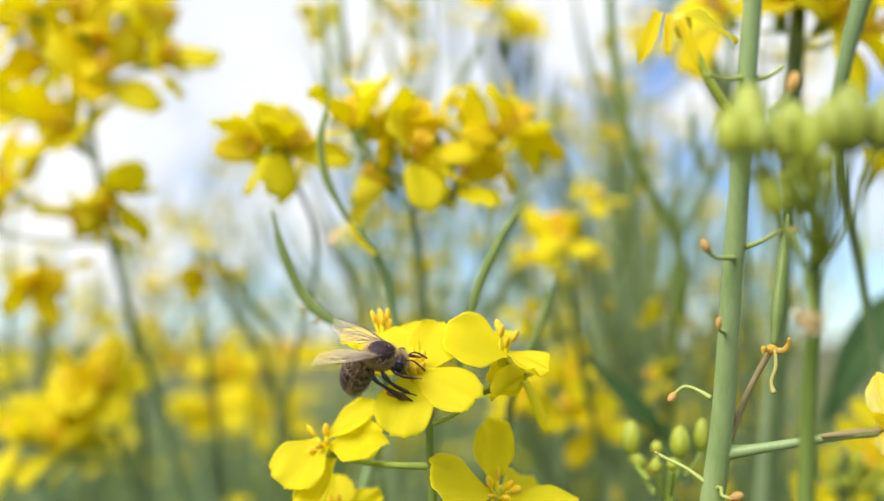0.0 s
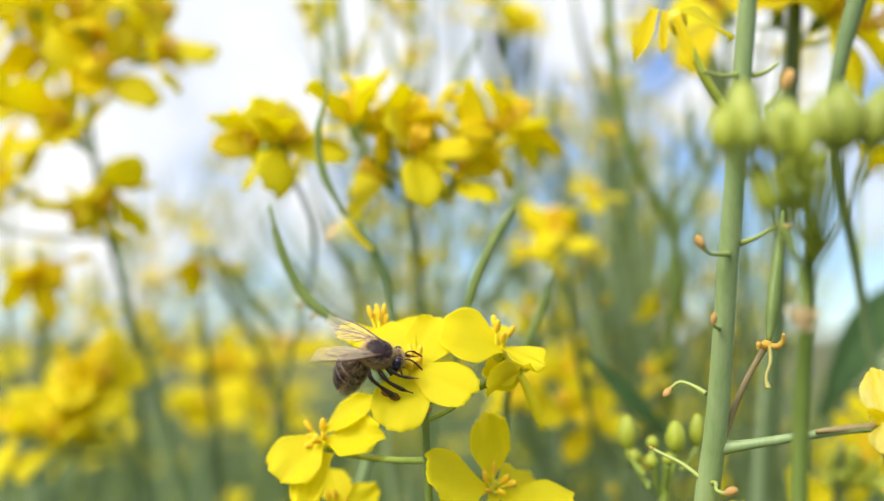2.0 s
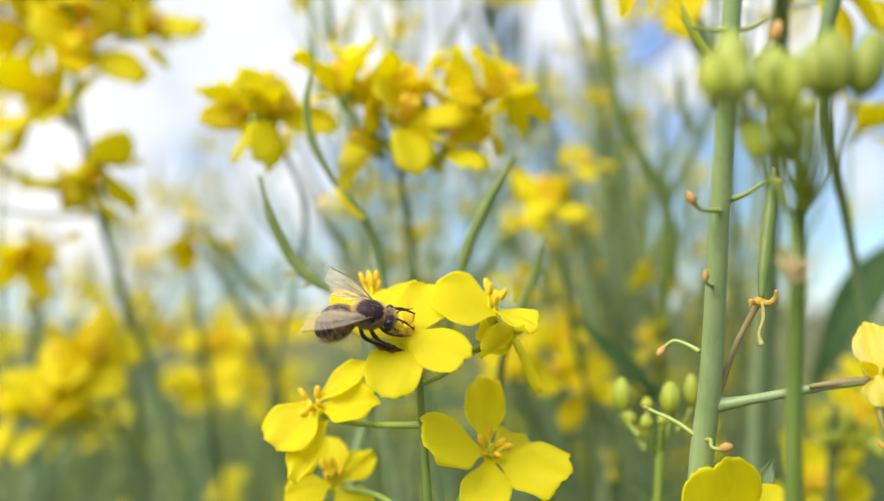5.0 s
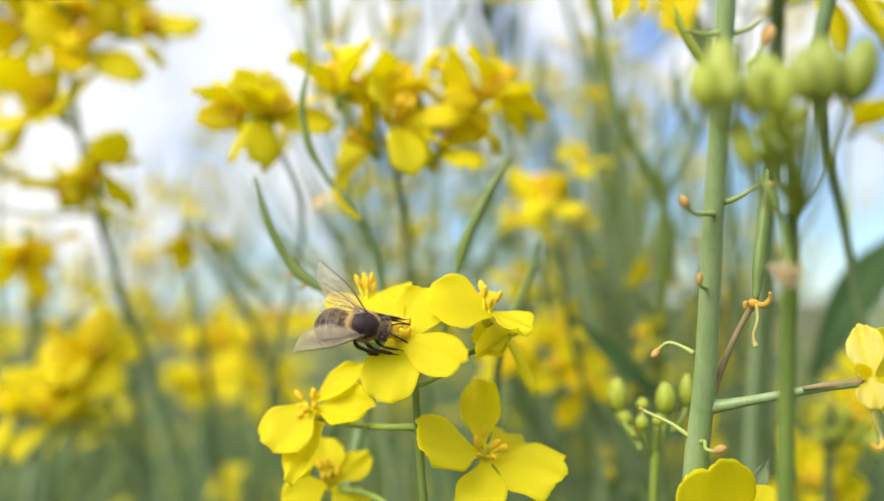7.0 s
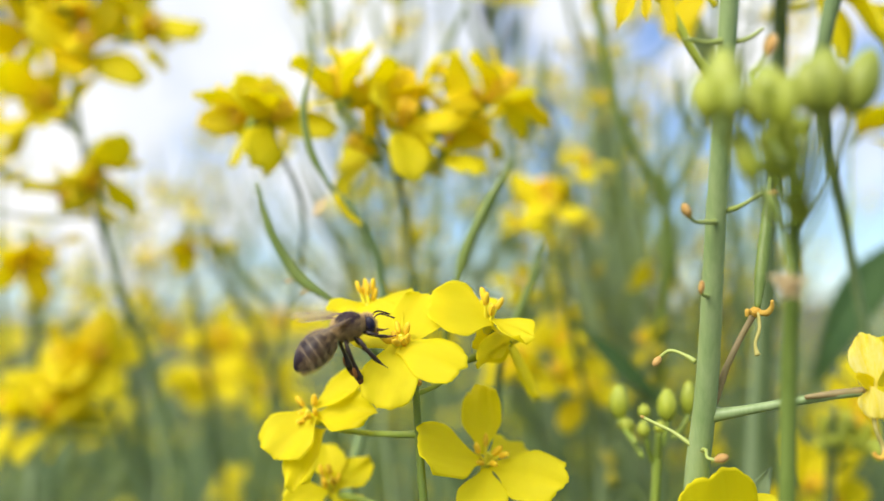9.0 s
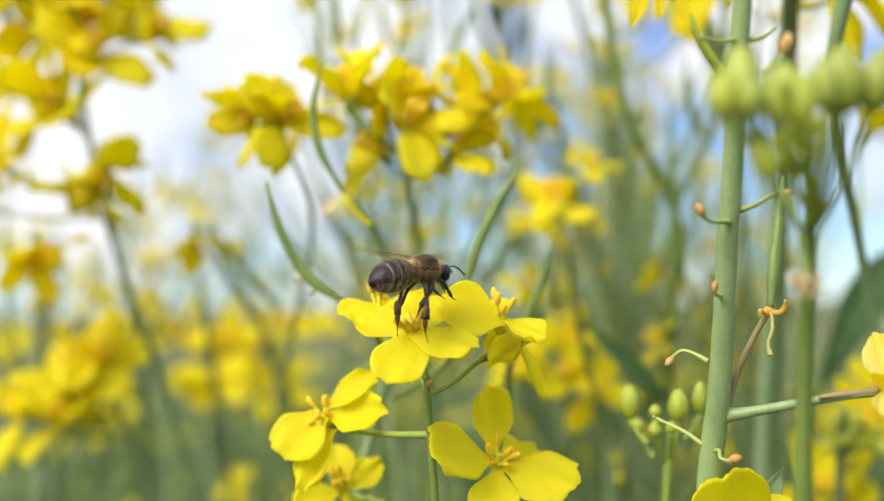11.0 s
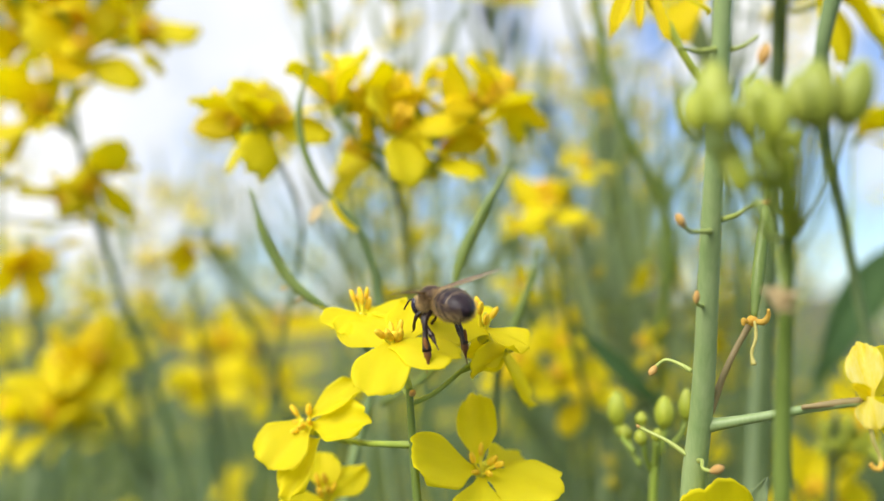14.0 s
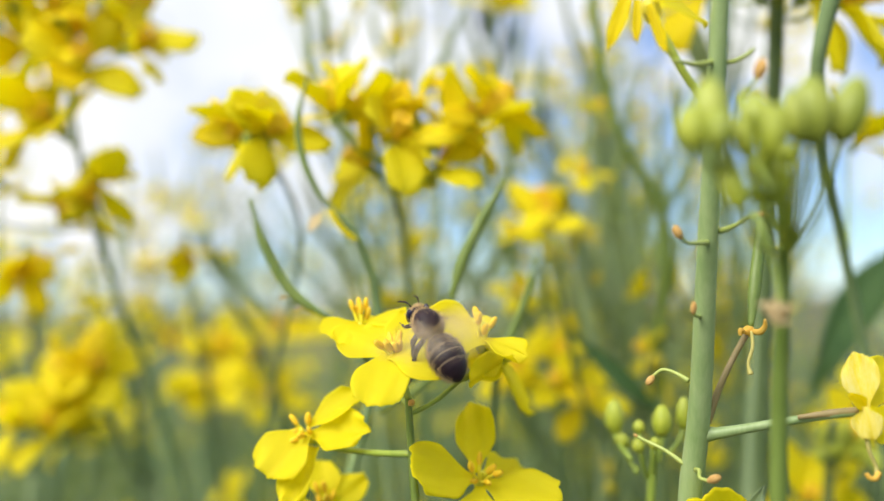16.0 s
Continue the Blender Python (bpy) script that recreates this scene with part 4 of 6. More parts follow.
soft_plant("low rape shoot with one soft orange-yellow flower", [(-0.1255, 0.3332, 1.1501), (-0.1154, 0.3104, 1.1838), (-0.1056, 0.2830, 1.2119)], (1.1, 0.8, 0.5), [((-0.1034, 0.2754, 1.2189), (0.1, 0.1, -0.9)), ((-0.1052, 0.2740, 1.2160), (-0.1, -0.4, -0.7))], petal_mat=PETAL_OLD, size=1.15)
soft_plant("rape shoot with a small hanging yellow flower", [(-0.0686, 0.3434, 1.1486), (-0.0682, 0.3204, 1.1833), (-0.0675, 0.3005, 1.2063), (-0.0669, 0.2920, 1.2247)], (1.1, 0.8, 0.6, 0.4), [((-0.0662, 0.2893, 1.2206), (0.2, -0.1, -0.9))], petal_mat=PETAL_OLD, size=1.08,
           pods=[[(-0.0425, 0.2890, 1.2000), (-0.0493, 0.2884, 1.2068), (-0.0561, 0.2877, 1.2152), (-0.0607, 0.2870, 1.2235)]])
soft_plant("leaning rape plant with yellow flowers low down", [(-0.0875, 0.3149, 1.1528), (-0.0973, 0.3076, 1.1807), (-0.1063, 0.3047, 1.1920), (-0.1135, 0.3039, 1.2016)], (1.2, 1.0, 0.7, 0.5),
           [((-0.1005, 0.3022, 1.1858), (0.0, -0.6, 0.6)), ((-0.0937, 0.3032, 1.1857), (0.5, -0.4, 0.6)), ((-0.1050, 0.2985, 1.1689), (-0.1, -0.6, 0.7)), ((-0.1160, 0.2983, 1.1721), (-0.5, -0.5, 0.6)), ((-0.1054, 0.3078, 1.1783), (0.2, -0.5, 0.6)), ((-0.1096, 0.3045, 1.1699), (0.3, -0.3, 0.9))], size=1.42, crowd=2)
soft_plant("rape shoot with a soft round yellow flower", [(0.0307, 0.3352, 1.1498), (0.0329, 0.3116, 1.1935), (0.0308, 0.2895, 1.2183)], (1.2, 0.9, 0.5), [((0.0303, 0.2840, 1.2240), (0, -0.6, 0.6)), ((0.0313, 0.2867, 1.2273), (0, 0.2, 0.9))])
soft_plant("rape shoot with yellow flowers half hidden by stems", [(0.0374, 0.3057, 1.1431), (0.0354, 0.2942, 1.1603), (0.0320, 0.2830, 1.1749)], (1.2, 0.9, 0.5),
           [((0.0322, 0.2785, 1.1804), (0, -0.6, 0.6)), ((0.0394, 0.2829, 1.1764), (0.6, -0.4, 0.5)), ((0.0268, 0.2822, 1.1853), (-0.6, -0.4, 0.5)), ((0.0239, 0.2925, 1.1817), (-0.5, -0.5, 0.6)), ((0.0341, 0.2881, 1.1865), (0.1, -0.4, 0.8))], size=1.1)
soft_plant("tall rape plant with yellow flowers above the stems", [(0.0789, 0.2590, 1.1612), (0.0768, 0.2398, 1.2126), (0.0730, 0.2160, 1.2579), (0.0722, 0.2096, 1.2747)], (1.9, 1.8, 1.7, 1.6),
           [((0.0699, 0.2153, 1.2666), (-0.5, -0.4, 0.6)), ((0.0797, 0.2154, 1.2649), (0.3, -0.6, 0.5)), ((0.0855, 0.2156, 1.2626), (0.7, -0.4, 0.3)), ((0.0792, 0.2197, 1.2735), (0.1, -0.4, 0.8)), ((0.0655, 0.2398, 1.2735), (-0.6, -0.4, 0.6))], size=1.62)
soft_plant("rape plant with a broad dark leaf", [(0.0992, 0.2337, 1.1650), (0.0847, 0.2148, 1.2113), (0.0709, 0.1869, 1.2450), (0.0744, 0.1803, 1.2643)], (1.3, 1.0, 1.3, 1.9), mat=STEM_DARK, flowers=[((0.1045, 0.2576, 1.2397), (0.3, -0.3, 0.8)), ((0.1143, 0.2730, 1.1744), (0.2, -0.5, 0.7)), ((0.1066, 0.2637, 1.1658), (-0.2, -0.5, 0.7))],
           leaves=[((0.1388, 0.2993, 1.2205), (0.0964, 0.2720, 1.1862), (-0.3, -0.6, 0.6), 14)])
soft_plant("branching grey-green rape stem out of focus", [(0.0614, 0.2946, 1.1559), (0.0601, 0.2815, 1.1926), (0.0596, 0.2689, 1.2242), (0.0484, 0.2623, 1.2433), (0.0426, 0.2574, 1.2662), (0.0407, 0.2534, 1.2904)], (1.7, 1.5, 1.4, 1.2, 1.2, 1.1), mat=STEM_OLIVE,
           leaves=[((0.0333, 0.2502, 1.1957), (0.0525, 0.2411, 1.1768), (-0.3, -0.8, 0.3), 4.6)])
soft_plant("thin side branch of a grey-green rape stem", [(0.0614, 0.2825, 1.2060), (0.0623, 0.2789, 1.2251), (0.0694, 0.2736, 1.2407), (0.0742, 0.2683, 1.2559), (0.0793, 0.2634, 1.2910)], (1.2, 1.2, 1.1, 0.9, 0.7), mat=STEM_DARK,
           pods=[[(0.0697, 0.2736, 1.2410), (0.0665, 0.2731, 1.2465), (0.0647, 0.2725, 1.2538), (0.0645, 0.2718, 1.2625)], [(0.0725, 0.2708, 1.2505), (0.0764, 0.2705, 1.2541), (0.0790, 0.2699, 1.2606), (0.0802, 0.2693, 1.2678)]])


soft_plant("tall rape plant with dark narrow leaves against the sky", [(0.0325, 0.3556, 1.1468), (0.0271, 0.3397, 1.2179), (0.0211, 0.3248, 1.2765), (0.0192, 0.3197, 1.3140)], (1.4, 1.2, 0.9, 0.7),
           [((0.0223, 0.3157, 1.2899), (0.2, -0.4, 0.8)), ((0.0167, 0.3228, 1.3008), (-0.4, -0.4, 0.8))],
           pods=[[(0.0225, 0.3279, 1.2629), (0.0263, 0.3254, 1.2695), (0.0289, 0.3244, 1.2817), (0.0298, 0.3234, 1.2938)], [(0.0218, 0.3272, 1.2717), (0.0167, 0.3247, 1.2782), (0.0136, 0.3240, 1.2869), (0.0115, 0.3230, 1.2991)],
                 [(0.0230, 0.3298, 1.2526), (0.0307, 0.3263, 1.2591), (0.0350, 0.3254, 1.2695), (0.0377, 0.3244, 1.2817)], [(0.0250, 0.3342, 1.2354), (0.0169, 0.3315, 1.2440), (0.0138, 0.3306, 1.2545), (0.0125, 0.3298, 1.2651)]],
           leaves=[((0.0218, 0.3274, 1.2699), (0.0277, 0.3195, 1.2927), (0.4, -0.7, 0.3), 3), ((0.0212, 0.3267, 1.2787), (0.0148, 0.3191, 1.2979), (-0.4, -0.7, 0.3), 3), ((0.0236, 0.3312, 1.2475), (0.0394, 0.3258, 1.2643), (0.3, -0.6, 0.5), 3.5)])
soft_plant("bare twig of a rape plant with small dry pedicels", [(-0.0190, 0.3149, 1.1528), (-0.0192, 0.3055, 1.2064), (-0.0228, 0.2971, 1.2474), (-0.0282, 0.2949, 1.2743), (-0.0347, 0.2937, 1.2885)], (0.9, 0.7, 0.5, 0.4, 0.25),
           pods=[[(-0.0282, 0.2949, 1.2739), (-0.0272, 0.2935, 1.2787), (-0.0272, 0.2933, 1.2819), (-0.0269, 0.2930, 1.2858)]])
soft_plant("slender dark rape stem against the clouds", [(-0.0160, 0.3657, 1.1452), (-0.0146, 0.3481, 1.2369), (-0.0113, 0.3391, 1.2854), (-0.0058, 0.3368, 1.3145)], (0.9, 0.7, 0.6, 0.4),
           pods=[[(-0.0132, 0.3429, 1.2640), (-0.0090, 0.3414, 1.2702), (-0.0058, 0.3407, 1.2784), (-0.0048, 0.3400, 1.2875)], [(-0.0144, 0.3478, 1.2406), (-0.0192, 0.3463, 1.2469), (-0.0221, 0.3456, 1.2551), (-0.0229, 0.3449, 1.2643)], [(-0.0117, 0.3394, 1.2818), (-0.0153, 0.3390, 1.2872), (-0.0171, 0.3384, 1.2945), (-0.0168, 0.3378, 1.3017)]])
soft_plant("grey-green rape stem with a narrow leaf beside the buds", [(0.0865, 0.3048, 1.1544), (0.0815, 0.2847, 1.2150), (0.0736, 0.2666, 1.2526), (0.0716, 0.2612, 1.2931)], (1.3, 1.1, 0.9, 0.7),
           leaves=[((0.0739, 0.2667, 1.2512), (0.0610, 0.2563, 1.2800), (-0.3, -0.8, 0.2), 6)], leaf_mat=LEAF_PALE)
soft_plant("low rape plant with soft yellow flowers far behind", [(-0.0885, 0.4687, 1.1128), (-0.0854, 0.4554, 1.1526), (-0.0858, 0.4430, 1.1815)], (1.6, 1.2, 0.8),
           [((-0.1055, 0.4424, 1.1884), (-0.4, -0.5, 0.6)), ((-0.0846, 0.4428, 1.1843), (0, -0.5, 0.8)), ((-0.0660, 0.4422, 1.1908), (0.4, -0.5, 0.7)), ((-0.0918, 0.4340, 1.1695), (-0.2, -0.6, 0.6)), ((-0.0702, 0.4342, 1.1661), (0.3, -0.6, 0.6)), ((-0.0809, 0.4482, 1.1789), (0.2, -0.2, 0.9))], size=1.7)
leafy = plant((0.0722, 0.3472, 1.1310), "rape plant with a tall pale grey-green leaf out of focus")
leaf(leafy, (0.0722, 0.3472, 1.1310), (0.0496, 0.3205, 1.2745), (-0.5, -0.8, 0.2), 13, 5, LEAF_PALE, fold=0.3, droop=0.03, claw=0.5, point=0.6)
leaf(leafy, (0.0642, 0.3473, 1.1736), (0.0345, 0.3316, 1.2603), (-0.4, -0.8, 0.3), 6, 6, LEAF_PALE, fold=0.3, droop=0.05, claw=0.5)
stalk(leafy, [down((0.0722, 0.3472, 1.1310)), (0.0722, 0.3472, 1.1310)], (5, 2.2), STEM_DARK, 8, "stem")
budded = soft_plant("rape shoot with a round head of yellow-green buds", [(0.0933, 0.2547, 1.1526), (0.0920, 0.2486, 1.1665), (0.0908, 0.2429, 1.1747)], (1.3, 1.0, 0.8),
                    [((0.0893, 0.2621, 1.1530), (-0.2, -0.7, 0.6)), ((0.0958, 0.2673, 1.1481), (0.1, -0.7, 0.6)), ((0.1092, 0.2733, 1.1680), (0, -0.5, 0.7))], size=1.25, petal_mat=PETAL)
bud_rnd = random.Random(8)
for k in range(26):
    a, e = bud_rnd.uniform(0, 6.28), bud_rnd.uniform(-0.2, 1.4)
    out = Vector((math.cos(a) * math.cos(e), math.sin(a) * math.cos(e), math.sin(e)))
    bud(budded, Vector((0.0967, 0.2515, 1.1641)) + out * bud_rnd.uniform(2, 7) * MM, out + Vector((0, 0, 0.6)), bud_rnd.uniform(3, 5), bud_rnd.uniform(2.2, 3.2), BUD_PALE, 400 + k)

soft_plant("pale grey-green rape stem out of focus behind the buds", [(0.0469, 0.3028, 1.1495), (0.0450, 0.2960, 1.1863), (0.0410, 0.2898, 1.2127), (0.0371, 0.2838, 1.2337)], (1.7, 1.6, 1.3, 0.9), mat=STEM_PALE)
soft_plant("pale upright rape stem out of focus", [(0.0771, 0.2625, 1.1546), (0.0773, 0.2563, 1.1797), (0.0783, 0.2502, 1.2039), (0.0795, 0.2439, 1.2323)], (1.7, 1.6, 1.4, 1.0), mat=STEM_PALE)
soft_plant("slender leaning rape stem out of focus", [(-0.0521, 0.3309, 1.1866), (-0.0578, 0.3253, 1.2007), (-0.0642, 0.3197, 1.2128), (-0.0695, 0.3140, 1.2261)], (1.2, 1.1, 1.0, 0.7), mat=STEM_DARK)
soft_plant("leaning blue-green rape stem low in the crop", [(0.0376, 0.3028, 1.1482), (0.0300, 0.3021, 1.1626), (0.0232, 0.3016, 1.1739), (0.0203, 0.3010, 1.1866)], (1.6, 1.5, 1.3, 0.9), mat=STEM_DARK)
soft_plant("thin brownish rape stem among the crop", [(0.0749, 0.3613, 1.1819), (0.0749, 0.3606, 1.1971), (0.0763, 0.3598, 1.2142), (0.0790, 0.3590, 1.2331)], (1.3, 1.2, 1.0, 0.8), mat=STEM_BROWN)
soft_plant("thin dark rape stem crossing the sky", [(-0.0117, 0.3304, 1.1996), (-0.0192, 0.3296, 1.2154), (-0.0249, 0.3289, 1.2313), (-0.0279, 0.3279, 1.2522)], (0.9, 0.8, 0.7, 0.5), mat=STEM_DARK)

# ---- a flower low beside the plain stem, only its upper petal in view
N0 = (0.0446, 0.1613, 1.1659)
PLANT_N = plant(N0, "low rape shoot with one broad yellow petal raised")
stalk(PLANT_N, [down(N0, 0.01, 0.03), (N0[0], N0[1] + 0.01, 0.9), (0.0467, 0.1660, 1.1582), (0.0450, 0.1625, 1.1645)], (3, 2, 0.7, 0.6), STEM_FRESH, 8, "stem")
FLOWER_N = flower_core(PLANT_N, N0, (0.0, -0.6, 0.75))
petal(FLOWER_N, (0.0422, 0.1587, 1.1626), (0.0404, 0.1521, 1.1755), (0.12, -0.8, 0.5), 13.6, 108, cup=0.06, tip=0.88, droop=0.06, claw=0.5, ruffle=0.05)
petal(FLOWER_N, (0.0449, 0.1613, 1.1664), (0.0534, 0.1571, 1.1688), (0.15, -0.75, 0.6), 8.5, 102)
petal(FLOWER_N, (0.0447, 0.1614, 1.1656), (0.0479, 0.1558, 1.1600), (0.1, -0.75, 0.6), 8.5, 103)
petal(FLOWER_N, (0.0441, 0.1614, 1.1656), (0.0366, 0.1556, 1.1624), (-0.1, -0.75, 0.6), 8.5, 104)
stamens(FLOWER_N, N0, (0.0, -0.6, 0.75), 4.0, 0.4, 6, 0.2, 23)
leaf(PLANT_N, (0.0495, 0.1684, 1.1653), (0.0518, 0.1657, 1.1738), (-0.4, -0.8, 0.3), 3.5, 8, LEAF_PALE)


# ---- the crop behind: plants of one kind, each a thing of its own near by, joined as stuff farther off
def simple_flower(rnd, size):
    """Four small petals, joined, for the crop far behind."""
    out = []
    for k in range(4):
        a = math.pi / 2 * k + rnd.uniform(-0.3, 0.3)
        o = rnd.uniform(0.7, 1.5)
        w = Vector((math.cos(a) * math.sin(o), math.sin(a) * math.sin(o), math.cos(o)))
        n = Vector((-math.cos(a) * math.cos(o), -math.sin(a) * math.cos(o), math.sin(o)))
        out.append(moved(blade(9.5 * MM * size, 7.5 * MM * size, rnd.randrange(99), 3, 2, thick=0.0003), facing((0, 0, 0), w, n)))
    return join(*out)


def field():
    rnd = random.Random(21)
    blooms = [simple_flower(rnd, 1.15) for _ in range(8)]
    stems, heads, pods_, leaves_, low_leaves = [], [], [], [], []
    for i in range(400):
        far = i / 400
        y = 0.42 + 2.9 * far ** 1.5
        half = y * 0.5 + 0.05
        x = rnd.uniform(-half, half)
        side = x / half
        # uneven crop: tall stands on one side, gaps with sky on the other
        tall = y < 1.4 and rnd.random() < (0.14 if side > 0.12 else 0.07)
        if tall:
            rise = rnd.uniform(0.02, 0.27) if side > 0.12 else rnd.uniform(0.0, 0.17) if side < -0.3 else rnd.uniform(-0.02, 0.13)
        else:
            rise = rnd.uniform(-0.13, -0.03) if y < 1.4 else rnd.uniform(-0.08, 0.005)
        top = 1.2 + y * rise
        lean = Vector((rnd.uniform(-0.12, 0.12), rnd.uniform(-0.05, 0.08), 0))
        root = Vector((x, y, 0)) - lean
        head = Vector((x, y, top))
        r = rnd.uniform(0.8, 2.2)
        stems.append(tube([root, root.lerp(head, 0.6) + Vector((rnd.uniform(-0.03, 0.03), 0, 0)), head], [r * 2 * MM, r * MM, 0.6 * MM], 5, 4))
        for b in range(rnd.randint(2, 4)):
            q = root.lerp(head, rnd.uniform(0.72, 0.93))
            e = q + Vector((rnd.uniform(-0.07, 0.07), rnd.uniform(-0.05, 0.05), rnd.uniform(0.03, 0.09)))
            stems.append(tube([q, q.lerp(e, 0.5) + Vector((0, 0, -0.012)), e], [r * 0.6 * MM, r * 0.5 * MM, 0.5 * MM], 4, 3))
            for f in range(rnd.randint(0, 2) if tall else int(rnd.random() < 0.3)):
                c = e + Vector((rnd.uniform(-0.014, 0.014), rnd.uniform(-0.014, 0.014), rnd.uniform(-0.02, 0.012)))
                heads.append(moved(blooms[rnd.randrange(8)], along(c, (rnd.uniform(-0.6, 0.6), rnd.uniform(-0.8, 0.3), 0.8), rnd.uniform(0, 6))))
        for f in range(rnd.randint(1, 4) if tall else rnd.randint(0, 1) if y < 1.4 else int(rnd.random() < 0.3)):
            c = head + Vector((rnd.uniform(-0.02, 0.02), rnd.uniform(-0.02, 0.02), rnd.uniform(-0.05, 0.012)))
            heads.append(moved(blooms[rnd.randrange(8)], along(c, (rnd.uniform(-0.6, 0.6), rnd.uniform(-0.8, 0.3), 0.8), rnd.uniform(0, 6))))
        for f in range(rnd.randint(5, 11) if y < 1.6 else 2):
            q = root.lerp(head, rnd.uniform(0.7, 0.97))
            a = rnd.uniform(0, 6.28)
            w = Vector((math.cos(a), math.sin(a), 0))
            ln = rnd.uniform(0.03, 0.06)
            m = q + w * 0.016 + Vector((0, 0, 0.004))
            pods_.append(tube([q, m, m + w * ln * 0.35 + Vector((0, 0, ln * 0.5)), m + w * ln * 0.45 + Vector((0, 0, ln))], [0.5 * MM, 0.6 * MM, 1.25 * MM, 0.4 * MM], 4, 3))
        for f in range(rnd.randint(0, 1) if side > 0 or y > 0.8 else 0):
            q = root.lerp(head, rnd.uniform(0.55, 0.9))
            a = rnd.uniform(0, 6.28)
            w = Vector((math.cos(a) * 0.7, math.sin(a) * 0.7, rnd.uniform(0.3, 1.4)))
            leaves_.append(moved(blade(rnd.uniform(0.06, 0.14), rnd.uniform(0.008, 0.02), rnd.randrange(99), 5, 2, claw=0.3, point=0.7, thick=0.0004, droop=0.2), facing(q, w, (0, -0.6, 0.5))))
        for f in range(8):
            q = root.lerp(head, min(rnd.uniform(0.45, 0.88), (1.17 - 0.06 * y) / head.z))
            a = rnd.uniform(0, 6.28)
            w = Vector((math.cos(a), math.sin(a), rnd.uniform(-0.6, 0.3)))
            low_leaves.append(moved(blade(rnd.uniform(0.07, 0.16), rnd.uniform(0.025, 0.055), rnd.randrange(99), 5, 2, claw=0.3, point=0.6, thick=0.0005, droop=0.35), facing(q, w, (0, 0, 1))))
    for name, shapes, mat, label in (("rape_crop_stems", stems, STEM_DARK, "dense green stems of the rape crop behind"),
                                     ("rape_crop_pods", pods_, POD, "thin curved green pods of the rape crop behind"),
                                     ("rape_crop_flowers", heads, PETAL, "countless soft yellow flowers of the rape crop"),
                                     ("rape_crop_leaves", leaves_, LEAF_PALE, "narrow grey-green upper leaves of the rape crop"),
                                     ("rape_crop_lower_leaves", low_leaves, LEAF, "broad dark green lower leaves of the rape crop")):
        tagged(new(name, mesh_of(name, join_fast(shapes), mat)), label, "plants", kind="stuff")


def join_fast(shapes):
    verts, faces = [], []
    for v, f in shapes:
        k = len(verts)
        verts.extend(v)
        faces.extend([[i + k for i in q] for q in f])
    return verts, faces


def crop_around():
    """The same crop on all other sides of the camera, out of its sight, with a trodden gap where it stands."""
    rnd = random.Random(77)

    def bloom():
        out = []
        for k in range(4):
            a = math.pi / 2 * k + rnd.uniform(-0.3, 0.3)
            out.append(moved(blade(11 * MM, 8.5 * MM, rnd.randrange(99), 2, 1, thick=0.0004), facing((0, 0, 0), (math.cos(a), math.sin(a), rnd.uniform(0.0, 0.6)), (0, 0, 1))))
        return join(*out)

    blooms = [bloom() for _ in range(5)]
    big = [blade(0.13, 0.045, 60 + k, 3, 1, claw=0.3, point=0.6, thick=0.0006, droop=0.35) for k in range(4)]
    stems, heads, leaves_ = [], [], []
    for i in range(3200):
        x, y = rnd.uniform(-5.2, 5.2), rnd.uniform(-5.2, 5.6)
        if abs(x) < 0.55 * y + 0.25 and y < 3.3 or math.hypot(x, y) < 0.7:
            continue
        root, head = Vector((x, y, 0)), Vector((x + rnd.uniform(-0.08, 0.08), y + rnd.uniform(-0.08, 0.08), rnd.uniform(0.95, 1.24)))
        stems.append(tube([root, root.lerp(head, 0.6) + Vector((rnd.uniform(-0.03, 0.03), 0, 0)), head], [4 * MM, 2.5 * MM, 0.8 * MM], 4, 2))
        for f in range(rnd.randint(3, 7)):
            c = head + Vector((rnd.uniform(-0.05, 0.05), rnd.uniform(-0.05, 0.05), rnd.uniform(-0.08, 0.01)))
            heads.append(moved(blooms[rnd.randrange(5)], along(c, (rnd.uniform(-0.5, 0.5), rnd.uniform(-0.5, 0.5), 0.9), rnd.uniform(0, 6))))
        for f in range(5):
            a = rnd.uniform(0, 6.28)
            leaves_.append(moved(big[rnd.randrange(4)], facing(root.lerp(head, rnd.uniform(0.3, 0.85)), (math.cos(a), math.sin(a), rnd.uniform(-0.3, 0.6)), (0, 0, 1))))
    for name, shapes, mat, label in (("rape_field_stems", stems, STEM_DARK, "green stems of the surrounding rape field"),
                                     ("rape_field_flowers", heads, PETAL, "yellow flower heads of the surrounding rape field"),
                                     ("rape_field_leaves", leaves_, LEAF, "green leaves of the surrounding rape field")):
        tagged(new(name, mesh_of(name, join_fast(shapes), mat)), label, "plants", kind="stuff")


crop_around()
field()


